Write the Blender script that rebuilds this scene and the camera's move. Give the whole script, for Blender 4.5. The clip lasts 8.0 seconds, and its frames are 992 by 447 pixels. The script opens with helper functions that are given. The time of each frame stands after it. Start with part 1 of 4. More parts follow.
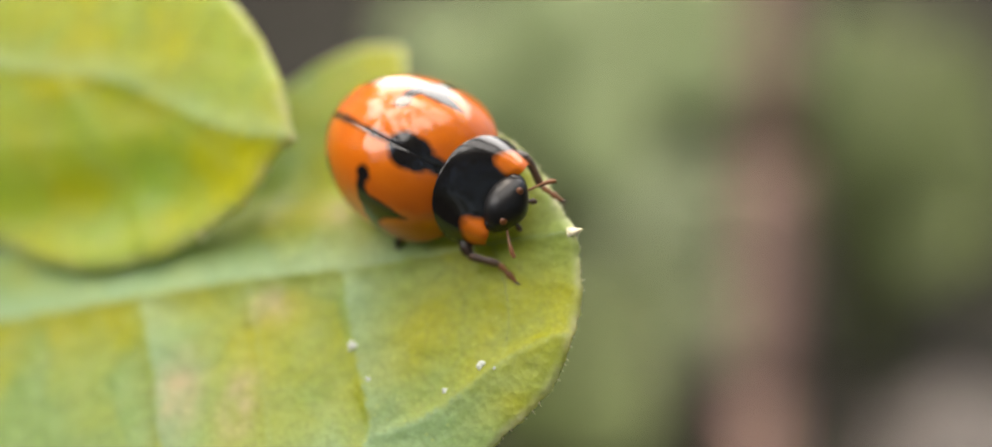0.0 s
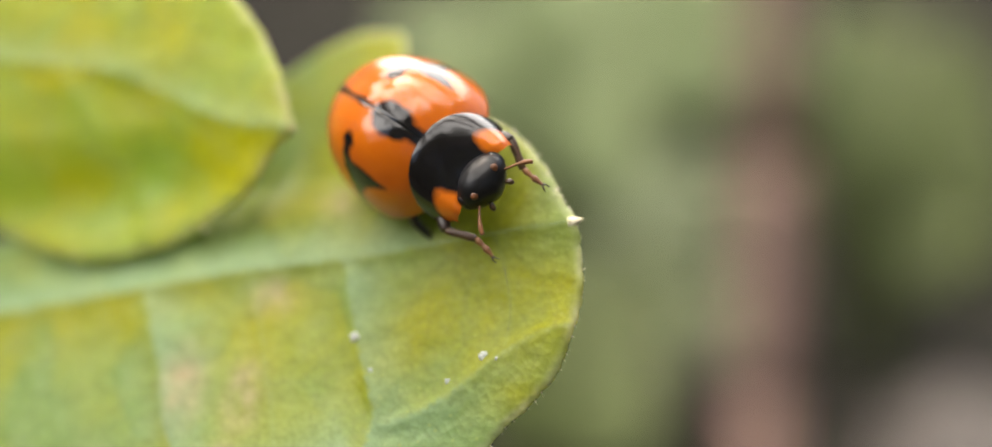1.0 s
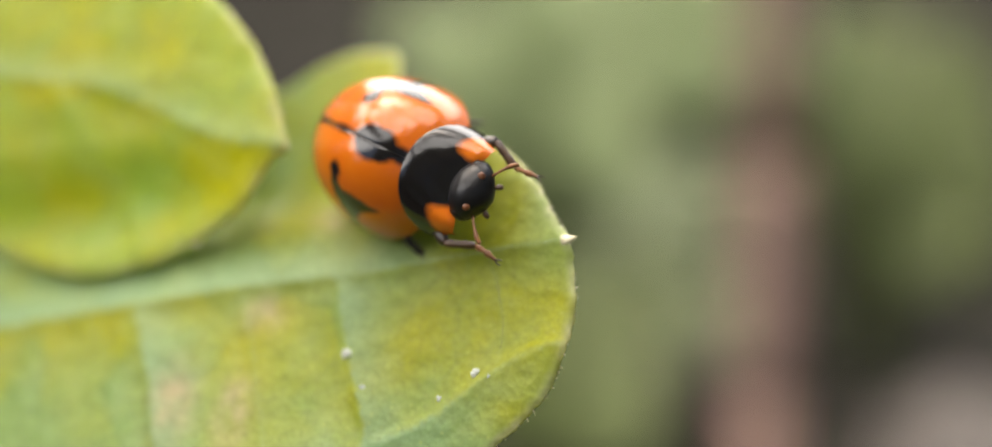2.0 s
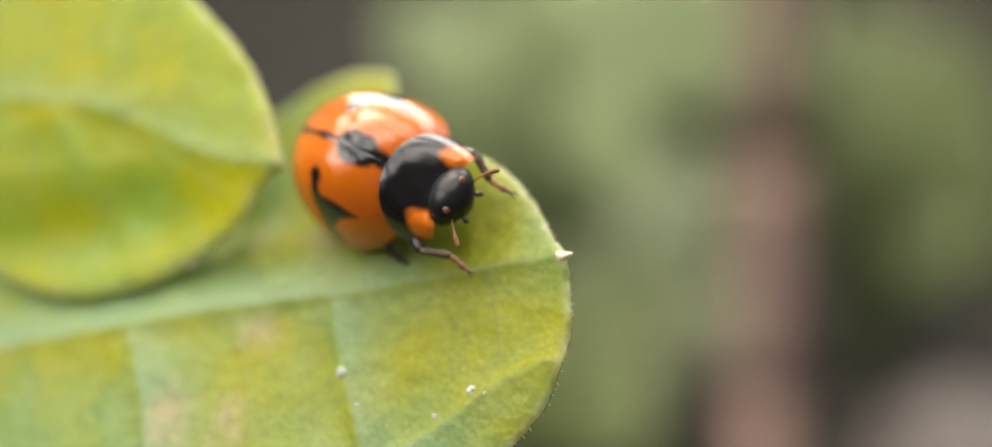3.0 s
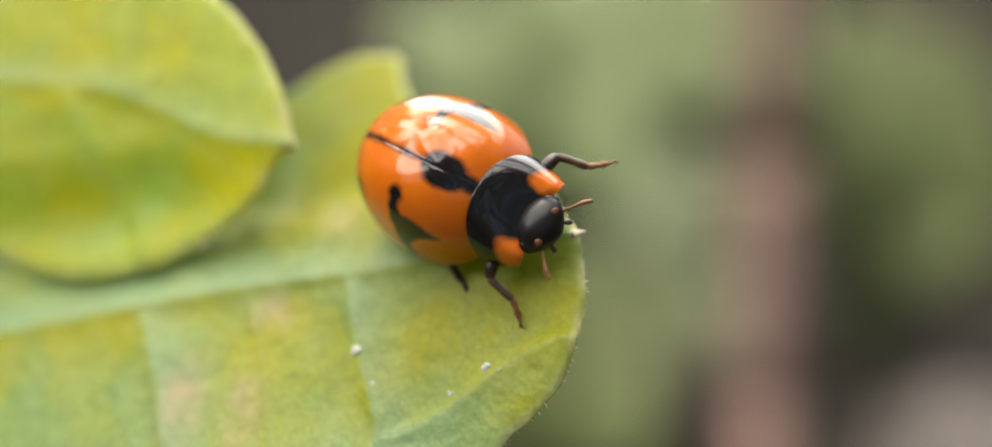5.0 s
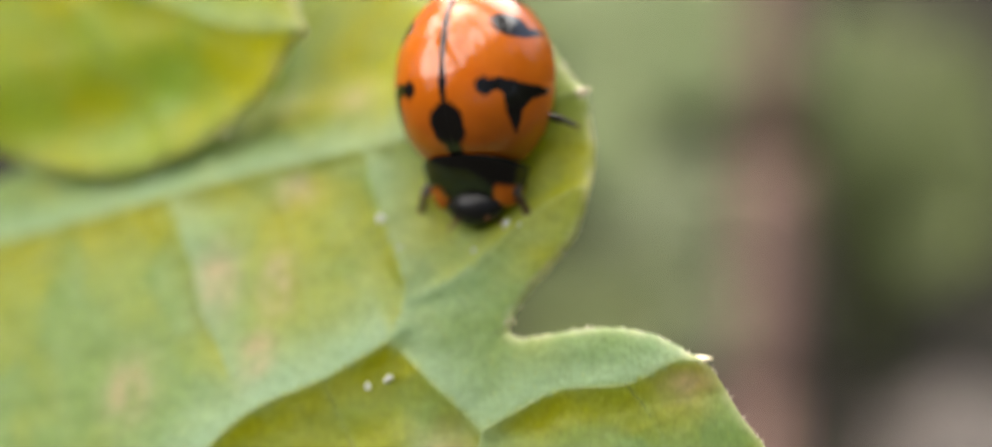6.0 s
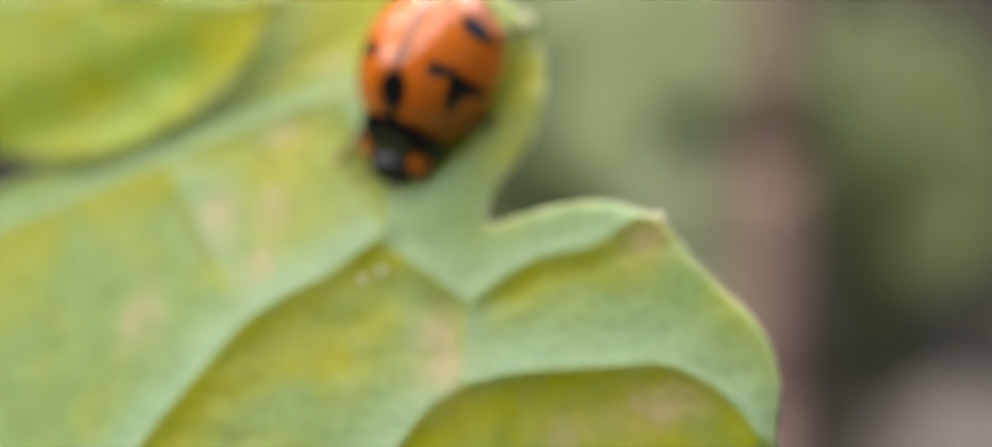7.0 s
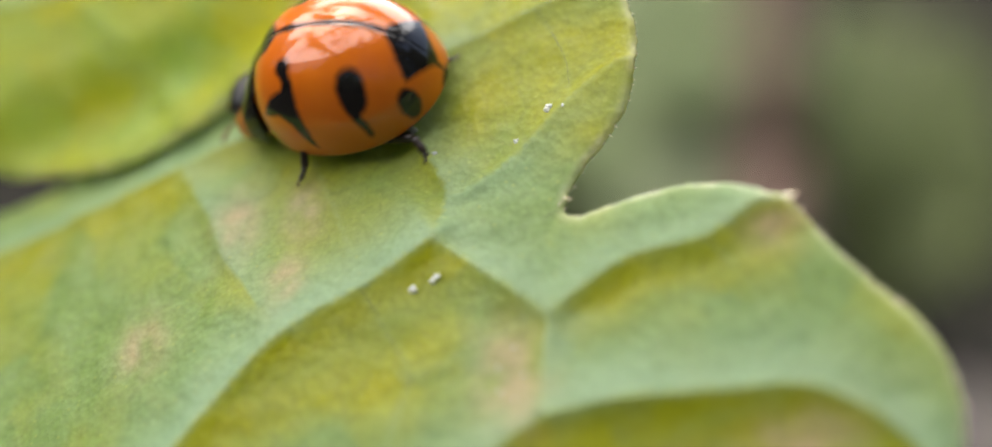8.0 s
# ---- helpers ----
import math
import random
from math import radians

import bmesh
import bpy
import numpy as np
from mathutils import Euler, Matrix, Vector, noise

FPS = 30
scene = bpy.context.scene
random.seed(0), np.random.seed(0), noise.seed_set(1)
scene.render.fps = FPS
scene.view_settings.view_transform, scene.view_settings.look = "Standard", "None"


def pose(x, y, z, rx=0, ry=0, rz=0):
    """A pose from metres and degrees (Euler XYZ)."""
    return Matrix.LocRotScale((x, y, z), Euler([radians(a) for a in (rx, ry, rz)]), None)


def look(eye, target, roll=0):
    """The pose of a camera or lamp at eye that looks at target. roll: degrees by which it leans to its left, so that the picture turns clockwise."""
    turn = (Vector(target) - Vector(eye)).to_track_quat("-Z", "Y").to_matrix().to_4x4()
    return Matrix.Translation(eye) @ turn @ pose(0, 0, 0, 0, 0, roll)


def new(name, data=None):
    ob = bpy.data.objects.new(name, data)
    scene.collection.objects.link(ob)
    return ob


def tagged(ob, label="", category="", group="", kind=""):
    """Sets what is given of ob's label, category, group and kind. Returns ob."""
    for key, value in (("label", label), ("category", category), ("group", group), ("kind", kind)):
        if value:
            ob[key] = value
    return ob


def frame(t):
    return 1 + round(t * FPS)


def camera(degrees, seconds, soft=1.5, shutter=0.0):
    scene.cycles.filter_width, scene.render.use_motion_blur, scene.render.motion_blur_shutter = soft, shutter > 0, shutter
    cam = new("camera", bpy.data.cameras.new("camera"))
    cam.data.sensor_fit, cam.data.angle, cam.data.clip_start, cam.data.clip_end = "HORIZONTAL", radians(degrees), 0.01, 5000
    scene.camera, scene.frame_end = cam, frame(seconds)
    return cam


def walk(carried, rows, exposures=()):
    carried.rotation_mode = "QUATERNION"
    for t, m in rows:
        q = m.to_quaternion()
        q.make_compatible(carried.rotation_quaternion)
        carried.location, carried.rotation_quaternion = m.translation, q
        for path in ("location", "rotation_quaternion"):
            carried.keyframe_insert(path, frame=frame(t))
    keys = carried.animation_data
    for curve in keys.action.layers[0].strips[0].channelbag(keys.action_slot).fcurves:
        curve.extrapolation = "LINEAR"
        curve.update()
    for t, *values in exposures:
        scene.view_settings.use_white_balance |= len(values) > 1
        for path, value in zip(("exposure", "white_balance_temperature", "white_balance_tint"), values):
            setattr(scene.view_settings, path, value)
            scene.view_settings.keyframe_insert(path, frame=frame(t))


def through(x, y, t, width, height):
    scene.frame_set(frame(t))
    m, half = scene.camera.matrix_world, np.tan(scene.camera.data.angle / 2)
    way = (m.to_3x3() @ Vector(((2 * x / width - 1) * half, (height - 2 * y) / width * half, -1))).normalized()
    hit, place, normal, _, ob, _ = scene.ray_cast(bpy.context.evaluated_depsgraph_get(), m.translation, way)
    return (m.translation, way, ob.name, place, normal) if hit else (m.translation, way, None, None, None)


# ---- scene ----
MM = 0.001
SECONDS = 8.0
cam = camera(44.0, SECONDS, soft=1.7, shutter=0.5)
CAM = pose(0, 0, 0.30, 65, 0, 0)
walk(cam, [(0, CAM), (SECONDS, CAM)], exposures=[(0, 1.65, 7100, 10), (5.5, 1.65, 7100, 10), (6.5, 1.60, 6800, 10), (7.5, 1.60, 6750, 10), (SECONDS, 1.38, 6700, 10)])
cam.data.dof.use_dof = True
cam.data.dof.focus_distance = 0.0299
cam.data.dof.aperture_fstop = 17.5

# ---- world and sun ----
SUN_ELEVATION, SUN_AZIMUTH = 62.0, -42.0     # degrees; azimuth from straight ahead to the right
world = bpy.data.worlds.new("world")
scene.world = world
world.use_nodes = True
wn = world.node_tree.nodes
sky = wn.new("ShaderNodeTexSky")
sky.sky_type = "NISHITA"
sky.sun_disc = False
sky.sun_elevation = radians(SUN_ELEVATION)
sky.sun_rotation = radians(SUN_AZIMUTH)
sky.air_density, sky.dust_density, sky.ozone_density = 1.0, 5.0, 1.0
wn["Background"].inputs["Strength"].default_value = 0.12
world.node_tree.links.new(sky.outputs["Color"], wn["Background"].inputs["Color"])

sun = new("sun", bpy.data.lights.new("sun", "SUN"))
sun.data.energy = 5.0
sun.data.angle = radians(124)
sun.data.color = (1.0, 0.975, 0.94)
se, sa = radians(SUN_ELEVATION), radians(SUN_AZIMUTH)
SUN_FROM = Vector((math.sin(sa) * math.cos(se), math.cos(sa) * math.cos(se), math.sin(se)))
sun.matrix_world = look(SUN_FROM * 5, (0, 0, 0))


# ---- materials ----
def material(name):
    m = bpy.data.materials.new(name)
    m.use_nodes = True
    return m, m.node_tree.nodes, m.node_tree.links, m.node_tree.nodes["Principled BSDF"]


def ramp(nodes, links, value, stops, smooth=False):
    r = nodes.new("ShaderNodeValToRGB")
    r.color_ramp.interpolation = "EASE" if smooth else "LINEAR"
    while len(r.color_ramp.elements) < len(stops):
        r.color_ramp.elements.new(0.5)
    for e, (p, c) in zip(r.color_ramp.elements, stops):
        e.position, e.color = p, (*c, 1) if len(c) == 3 else c
    links.new(value, r.inputs["Fac"])
    return r.outputs["Color"]


def grain(nodes, links, scale, detail=4.0, rough=0.55, warp=0.0):
    co = nodes.new("ShaderNodeTexCoord")
    n = nodes.new("ShaderNodeTexNoise")
    n.inputs["Scale"].default_value = scale
    n.inputs["Detail"].default_value = detail
    n.inputs["Roughness"].default_value = rough
    n.inputs["Distortion"].default_value = warp
    links.new(co.outputs["Object"], n.inputs["Vector"])
    return n.outputs["Fac"]


def cells(nodes, links, scale, feature="F1"):
    co = nodes.new("ShaderNodeTexCoord")
    v = nodes.new("ShaderNodeTexVoronoi")
    v.feature = feature
    v.inputs["Scale"].default_value = scale
    links.new(co.outputs["Object"], v.inputs["Vector"])
    return v.outputs["Distance"]


def islets(nodes, links, scale, warp):
    """One random value for each islet between the small veins, with wavy, slightly soft borders."""
    co = nodes.new("ShaderNodeTexCoord")
    n = nodes.new("ShaderNodeTexNoise")
    n.inputs["Scale"].default_value = 900
    links.new(co.outputs["Object"], n.inputs["Vector"])
    m = nodes.new("ShaderNodeVectorMath")
    m.operation = "MULTIPLY_ADD"
    links.new(n.outputs["Color"], m.inputs[0])
    m.inputs[1].default_value = (warp, warp, 0)
    links.new(co.outputs["Object"], m.inputs[2])
    v = nodes.new("ShaderNodeTexVoronoi")
    v.feature = "SMOOTH_F1"
    v.inputs["Scale"].default_value = scale
    v.inputs["Smoothness"].default_value = 0.25
    links.new(m.outputs["Vector"], v.inputs["Vector"])
    s = nodes.new("ShaderNodeSeparateColor")
    links.new(v.outputs["Color"], s.inputs["Color"])
    e = nodes.new("ShaderNodeTexVoronoi")
    e.feature = "DISTANCE_TO_EDGE"
    e.inputs["Scale"].default_value = scale
    links.new(m.outputs["Vector"], e.inputs["Vector"])
    return s.outputs["Red"], e.outputs["Distance"]


def mix(nodes, links, fac, a, b, how="MIX"):
    n = nodes.new("ShaderNodeMix")
    n.data_type, n.blend_type = "RGBA", how
    for socket, value in ((n.inputs["Factor"], fac), (n.inputs["A"], a), (n.inputs["B"], b)):
        if isinstance(value, bpy.types.NodeSocket):
            links.new(value, socket)
        elif isinstance(value, (int, float)):
            socket.default_value = value
        else:
            socket.default_value = (*value, 1)
    return n.outputs["Result"]


def calc(nodes, links, how, a, b=0.0):
    n = nodes.new("ShaderNodeMath")
    n.operation = how
    for i, value in enumerate((a, b)):
        if isinstance(value, bpy.types.NodeSocket):
            links.new(value, n.inputs[i])
        else:
            n.inputs[i].default_value = value
    return n.outputs["Value"]


def relief(nodes, links, bsdf, height, distance, strength=1.0, before=None):
    b = nodes.new("ShaderNodeBump")
    b.inputs["Distance"].default_value = distance
    b.inputs["Strength"].default_value = strength
    links.new(height, b.inputs["Height"])
    if before is not None:
        links.new(before, b.inputs["Normal"])
    links.new(b.outputs["Normal"], bsdf.inputs["Normal"])
    return b.outputs["Normal"]


def field(nodes, name):
    a = nodes.new("ShaderNodeAttribute")
    a.attribute_name = name
    return a.outputs["Fac"]


def leaf_material(name, green, yellow, pale, through=0.4):
    """A waxy living leaf: blotchy green and yellow, pale veins and rim, light that shines through."""
    m, nodes, links, bsdf = material(name)
    big = grain(nodes, links, 280, 2.5, 0.5, 0.6)
    islet, net = islets(nodes, links, 430, 0.0007)
    mid = grain(nodes, links, 900, 2.5, 0.45)
    fine = grain(nodes, links, 5200, 3, 0.6)
    small_net = cells(nodes, links, 2600, "DISTANCE_TO_EDGE")
    # the leaf's own yellow patches, plus yellow shade painted right of the veins
    blend = calc(nodes, links, "ADD", field(nodes, "yellow_and_shade"), calc(nodes, links, "MULTIPLY", calc(nodes, links, "SUBTRACT", big, 0.50), 1.7))
    blend = calc(nodes, links, "ADD", blend, calc(nodes, links, "MULTIPLY", calc(nodes, links, "SUBTRACT", islet, 0.5), 0.5))
    blend = calc(nodes, links, "ADD", blend, calc(nodes, links, "MULTIPLY", calc(nodes, links, "SUBTRACT", mid, 0.5), 0.5))
    base = mix(nodes, links, ramp(nodes, links, blend, [(0.05, (0, 0, 0)), (0.9, (1, 1, 1))]), green, yellow)
    base = mix(nodes, links, ramp(nodes, links, mid, [(0.45, (0, 0, 0)), (0.8, (0.32, 0.32, 0.32))]), base, pale)
    # pale blue-green left of the veins: sky sheen put into the colour
    base = mix(nodes, links, calc(nodes, links, "MULTIPLY", field(nodes, "sky_sheen"), 0.85), base, (0.30, 0.45, 0.295))
    base = mix(nodes, links, field(nodes, "blotch"), base, (0.50, 0.41, 0.25))
    base = mix(nodes, links, ramp(nodes, links, net, [(0.0, (0.13, 0.13, 0.13)), (0.05, (0, 0, 0))]), base, (0.12, 0.20, 0.05))
    base = mix(nodes, links, ramp(nodes, links, small_net, [(0.0, (0.15, 0.15, 0.15)), (0.10, (0, 0, 0))]), base, (0.17, 0.23, 0.05))
    base = mix(nodes, links, calc(nodes, links, "MULTIPLY", field(nodes, "vein"), 0.45), base, pale)
    base = mix(nodes, links, calc(nodes, links, "MULTIPLY", field(nodes, "rim"), 0.5), base, (0.80, 0.79, 0.58))
    dots = ramp(nodes, links, cells(nodes, links, 3000), [(0.0, (0.4, 0.4, 0.4)), (0.20, (0, 0, 0))])
    base = mix(nodes, links, dots, base, (0.50, 0.53, 0.14))
    tone = ramp(nodes, links, fine, [(0.3, (0.86, 0.86, 0.86)), (0.7, (1.08, 1.08, 1.08))])
    base = mix(nodes, links, 1.0, base, tone, "MULTIPLY")
    links.new(base, bsdf.inputs["Base Color"])
    bsdf.inputs["Roughness"].default_value = 0.42
    bsdf.inputs["Specular IOR Level"].default_value = 0.32
    links.new(ramp(nodes, links, mid, [(0.3, (0.36, 0.36, 0.36)), (0.7, (0.52, 0.52, 0.52))]), bsdf.inputs["Roughness"])
    n1 = relief(nodes, links, bsdf, mid, 0.00012, 0.2)
    n2 = relief(nodes, links, bsdf, cells(nodes, links, 5200), 0.00004, 0.55, n1)
    relief(nodes, links, bsdf, small_net, 0.00010, 0.13, n2)
    glow = nodes.new("ShaderNodeBsdfTranslucent")
    links.new(mix(nodes, links, 1.0, base, (1.15, 1.1, 0.35), "MULTIPLY"), glow.inputs["Color"])
    links.new(n1, glow.inputs["Normal"])
    both = nodes.new("ShaderNodeMixShader")
    both.inputs["Fac"].default_value = through
    links.new(bsdf.outputs["BSDF"], both.inputs[1])
    links.new(glow.outputs["BSDF"], both.inputs[2])
    links.new(both.outputs["Shader"], nodes["Material Output"].inputs["Surface"])
    return m


def plain_material(name, dark, light, scale, rough=0.6, bump=0.0, spec=0.5, coat=0.0):
    m, nodes, links, bsdf = material(name)
    a = grain(nodes, links, scale, 5, 0.6)
    b = grain(nodes, links, scale * 5.3, 3, 0.6)
    f = calc(nodes, links, "ADD", calc(nodes, links, "MULTIPLY", a, 0.7), calc(nodes, links, "MULTIPLY", b, 0.3))
    links.new(ramp(nodes, links, f, [(0.35, dark), (0.65, light)]), bsdf.inputs["Base Color"])
    bsdf.inputs["Roughness"].default_value = rough
    bsdf.inputs["Specular IOR Level"].default_value = spec
    bsdf.inputs["Coat Weight"].default_value = coat
    bsdf.inputs["Coat Roughness"].default_value = 0.06
    if bump:
        relief(nodes, links, bsdf, f, bump)
    return m


def shell_material(name, ior):
    """Lacquered orange wing case with black marks; the mark's border comes from the field "mark"."""
    m, nodes, links, bsdf = material(name)
    cloud = grain(nodes, links, 700, 3, 0.5)
    orange = ramp(nodes, links, cloud, [(0.3, (0.44, 0.090, 0.004)), (0.7, (0.51, 0.124, 0.008))])
    wobble = calc(nodes, links, "MULTIPLY", calc(nodes, links, "SUBTRACT", grain(nodes, links, 2600, 2), 0.5), 0.16)
    f = calc(nodes, links, "ADD", field(nodes, "mark"), wobble)
    f = calc(nodes, links, "ADD", calc(nodes, links, "MULTIPLY", f, 6.0), 0.5)
    f = ramp(nodes, links, f, [(0.0, (0, 0, 0)), (1.0, (1, 1, 1))])
    links.new(mix(nodes, links, f, orange, (0.006, 0.005, 0.005)), bsdf.inputs["Base Color"])
    bsdf.inputs["Roughness"].default_value = 0.34
    bsdf.inputs["Specular IOR Level"].default_value = 0.04
    bsdf.inputs["Coat Weight"].default_value = 1.0
    bsdf.inputs["Coat IOR"].default_value = ior
    bsdf.inputs["Coat Roughness"].default_value = 0.045
    relief(nodes, links, bsdf, grain(nodes, links, 9000, 2), 0.000012, 0.35)
    return m


LEAF = leaf_material("leaf_green", (0.230, 0.345, 0.105), (0.355, 0.372, 0.006), (0.32, 0.43, 0.23), 0.5)
YOUNGLEAF = leaf_material("leaf_yellow", (0.37, 0.51, 0.11), (0.48, 0.49, 0.010), (0.42, 0.55, 0.28), 0.56)
SHELL = shell_material("orange_shell", 1.50)
SHIELD = shell_material("black_shield", 1.45)
BLACK = plain_material("black_chitin", (0.004, 0.004, 0.005), (0.012, 0.011, 0.011), 2500, 0.36, 0.00001, 0.25, 0.14)
LEGDARK = plain_material("dark_chitin", (0.008, 0.005, 0.004), (0.028, 0.014, 0.008), 2200, 0.32, 0.00001)
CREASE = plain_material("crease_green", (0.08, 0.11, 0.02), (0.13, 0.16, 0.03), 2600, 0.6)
VEINGREEN = plain_material("vein_green", (0.30, 0.40, 0.12), (0.40, 0.49, 0.22), 2600, 0.5, 0.00001)
LEGBROWN = plain_material("brown_chitin", (0.022, 0.011, 0.006), (0.085, 0.043, 0.02), 2200, 0.35, 0.00001)
FOOTAMBER = plain_material("amber_foot", (0.120, 0.048, 0.018), (0.230, 0.100, 0.040), 2500, 0.40, 0.00001, 0.30)
PALE = plain_material("pale_spine", (0.60, 0.52, 0.32), (0.85, 0.78, 0.58), 3000, 0.6)
WHITE = plain_material("white_fluff", (0.36, 0.39, 0.32), (0.60, 0.62, 0.55), 4000, 0.9, 0.00004)
SOIL = plain_material("soil", (0.013, 0.0122, 0.0102), (0.036, 0.034, 0.0285), 14, 0.95, 0.004, 0.05)
BARK = plain_material("bark", (0.225, 0.143, 0.118), (0.335, 0.222, 0.188), 45, 0.85, 0.001, 0.15)
STONE = plain_material("stone", (0.085, 0.076, 0.070), (0.145, 0.13, 0.12), 30, 0.85, 0.002, 0.15)
BROWNSTONE = plain_material("brown_stone", (0.115, 0.100, 0.088), (0.185, 0.162, 0.142), 30, 0.85, 0.002, 0.15)
FOLIAGE = plain_material("foliage", (0.058, 0.078, 0.022), (0.112, 0.138, 0.046), 24, 0.55, 0.001, 0.25)
PALEFOLIAGE = plain_material("pale_foliage", (0.18, 0.215, 0.115), (0.285, 0.32, 0.19), 24, 0.55, 0.001, 0.25)
FRESHFOLIAGE = plain_material("fresh_foliage", (0.135, 0.180, 0.075), (0.225, 0.275, 0.128), 24, 0.55, 0.001, 0.25)
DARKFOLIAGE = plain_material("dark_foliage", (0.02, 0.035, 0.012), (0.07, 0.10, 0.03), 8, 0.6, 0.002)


# ---- building helpers ----
def mesh_of(name, verts, faces, mat, smooth=True):
    me = bpy.data.meshes.new(name)
    me.from_pydata([tuple(v) for v in verts], [], faces)
    me.materials.append(mat)
    if smooth:
        me.polygons.foreach_set("use_smooth", [True] * len(me.polygons))
    me.update()
    return me


def thing(name, label, category, group="", kind=""):
    ob = new(name)
    ob.empty_display_size = 0.002
    return tagged(ob, label, category, group, kind)


def part(name, me, parent, label=""):
    ob = new(name, me)
    ob.parent = parent
    if label:
        tagged(ob, label)
    return ob


def set_field(me, name, values):
    a = me.attributes.new(name, "FLOAT", "POINT")
    a.data.foreach_set("value", np.asarray(values, dtype=np.float32))


def tube(path, radii, sides=10):
    """Verts and faces of a round tube along path, closed at both ends with small caps."""
    path = [Vector(p) for p in path]
    verts, faces = [], []
    for i, p in enumerate(path):
        d = (path[min(i + 1, len(path) - 1)] - path[max(i - 1, 0)]).normalized()
        a = d.cross(Vector((0, 0, 1)))
        a = a.normalized() if a.length > 1e-4 else Vector((1, 0, 0))
        b = d.cross(a)
        for k in range(sides):
            w = 2 * math.pi * k / sides
            verts.append(p + (a * math.cos(w) + b * math.sin(w)) * radii[i])
    for i in range(len(path) - 1):
        for k in range(sides):
            j = (k + 1) % sides
            faces.append((i * sides + k, i * sides + j, (i + 1) * sides + j, (i + 1) * sides + k))
    faces.append(tuple(range(sides))[::-1])
    faces.append(tuple(range((len(path) - 1) * sides, len(path) * sides)))
    return verts, faces


def curve_points(points, step, closed=False):
    """Points at even steps along a smooth curve through the given points."""
    pts = [np.array(p, float) for p in points]
    n = len(pts)
    out = []
    for i in range(n if closed else n - 1):
        p1, p2 = pts[i], pts[(i + 1) % n]
        p0 = pts[(i - 1) % n] if closed or i else p1
        p3 = pts[(i + 2) % n] if closed or i + 2 < n else p2
        k = max(2, int(np.linalg.norm(p2 - p1) / step))
        for j in range(k):
            s = j / k
            out.append(0.5 * (2 * p1 + (p2 - p0) * s + (2 * p0 - 5 * p1 + 4 * p2 - p3) * s * s + (3 * p1 - p0 - 3 * p2 + p3) * s ** 3))
    if not closed:
        out.append(pts[-1])
    return np.array(out)


# ---- the leaf: shape in its own plane, millimetres ----
def bound(x, a, b):
    m, r = (a + b) / 2, (b - a) / 2
    q = (x - m) / r
    return m + r * q / (1 + np.abs(q) ** 6) ** (1 / 6)


def blade_curve(u, v):
    U, V = bound(u, -11, 8) / 8, bound(v, -16, 7.5) / 8
    return 0.18 + 0.02 * U - 1.086 * V + 0.363 * U * U + 1.391 * U * V - 0.759 * V * V


def blade_base(u, v):
    s = np.maximum(0, -(u + 1.5) * 0.75 + (v - 1) * 0.66)
    k = np.clip((v - 0.3) / 2.2, 0, 1)
    droop = 1.2 * (1 - np.exp(-(s / 2.6) ** 2)) * k * k * (3 - 2 * k)
    far = np.maximum(0, -5.0 - u)
    return blade_curve(u, v) - droop - 0.6 * (1 - np.exp(-(far / 6) ** 2))


def lobe_base(u, v):
    k = np.clip((-6.0 - u) / 5.5, 0, 1)
    a, b = np.clip((-5.8 - u) / 4.0, 0, 1), np.clip((3.6 - v) / 3.0, 0, 1)
    w = 0.45 * a * a * (3 - 2 * a) * b * b * (3 - 2 * b)
    raised = 1.75 + 0.06 * bound(v - 2.25, -6, 9) - 0.03 * bound(u + 5, -12, 6) - 0.75 * k * k * (3 - 2 * k) * np.clip((5 - v) / 4, 0, 1)
    return raised * (1 - w) + w * (blade_base(u, v) + 0.55)


BLADE_EDGE = [(-10.8, 6.2), (-8.7, 6.5), (-7.6, 7.0), (-6.2, 7.35), (-5.0, 7.2), (-4.3, 6.85), (-4.05, 6.0), (-3.4, 4.9), (-2.2, 3.8), (-1.0, 3.1), (0.1, 2.45),
              (1.0, 1.6), (1.66, 0.6), (2.05, -0.15), (2.36, -0.63), (2.40, -1.45), (2.42, -2.4), (2.2, -3.4), (1.72, -4.4), (1.05, -5.1),
              (0.4, -5.65), (-0.08, -6.2), (-0.34, -6.62), (-0.2, -6.9), (0.3, -6.98), (1.0, -6.95), (1.9, -6.95), (2.85, -7.1), (3.75, -7.5),
              (4.3, -7.95), (4.68, -8.3), (5.15, -9.45), (5.8, -10.6), (6.25, -11.4), (6.48, -12.3), (6.4, -13.3), (6.0, -14.4), (5.0, -17),
              (1, -19.5), (-5, -19.5), (-11, -18), (-16.5, -14), (-20, -8), (-20, -1), (-16, 4)]
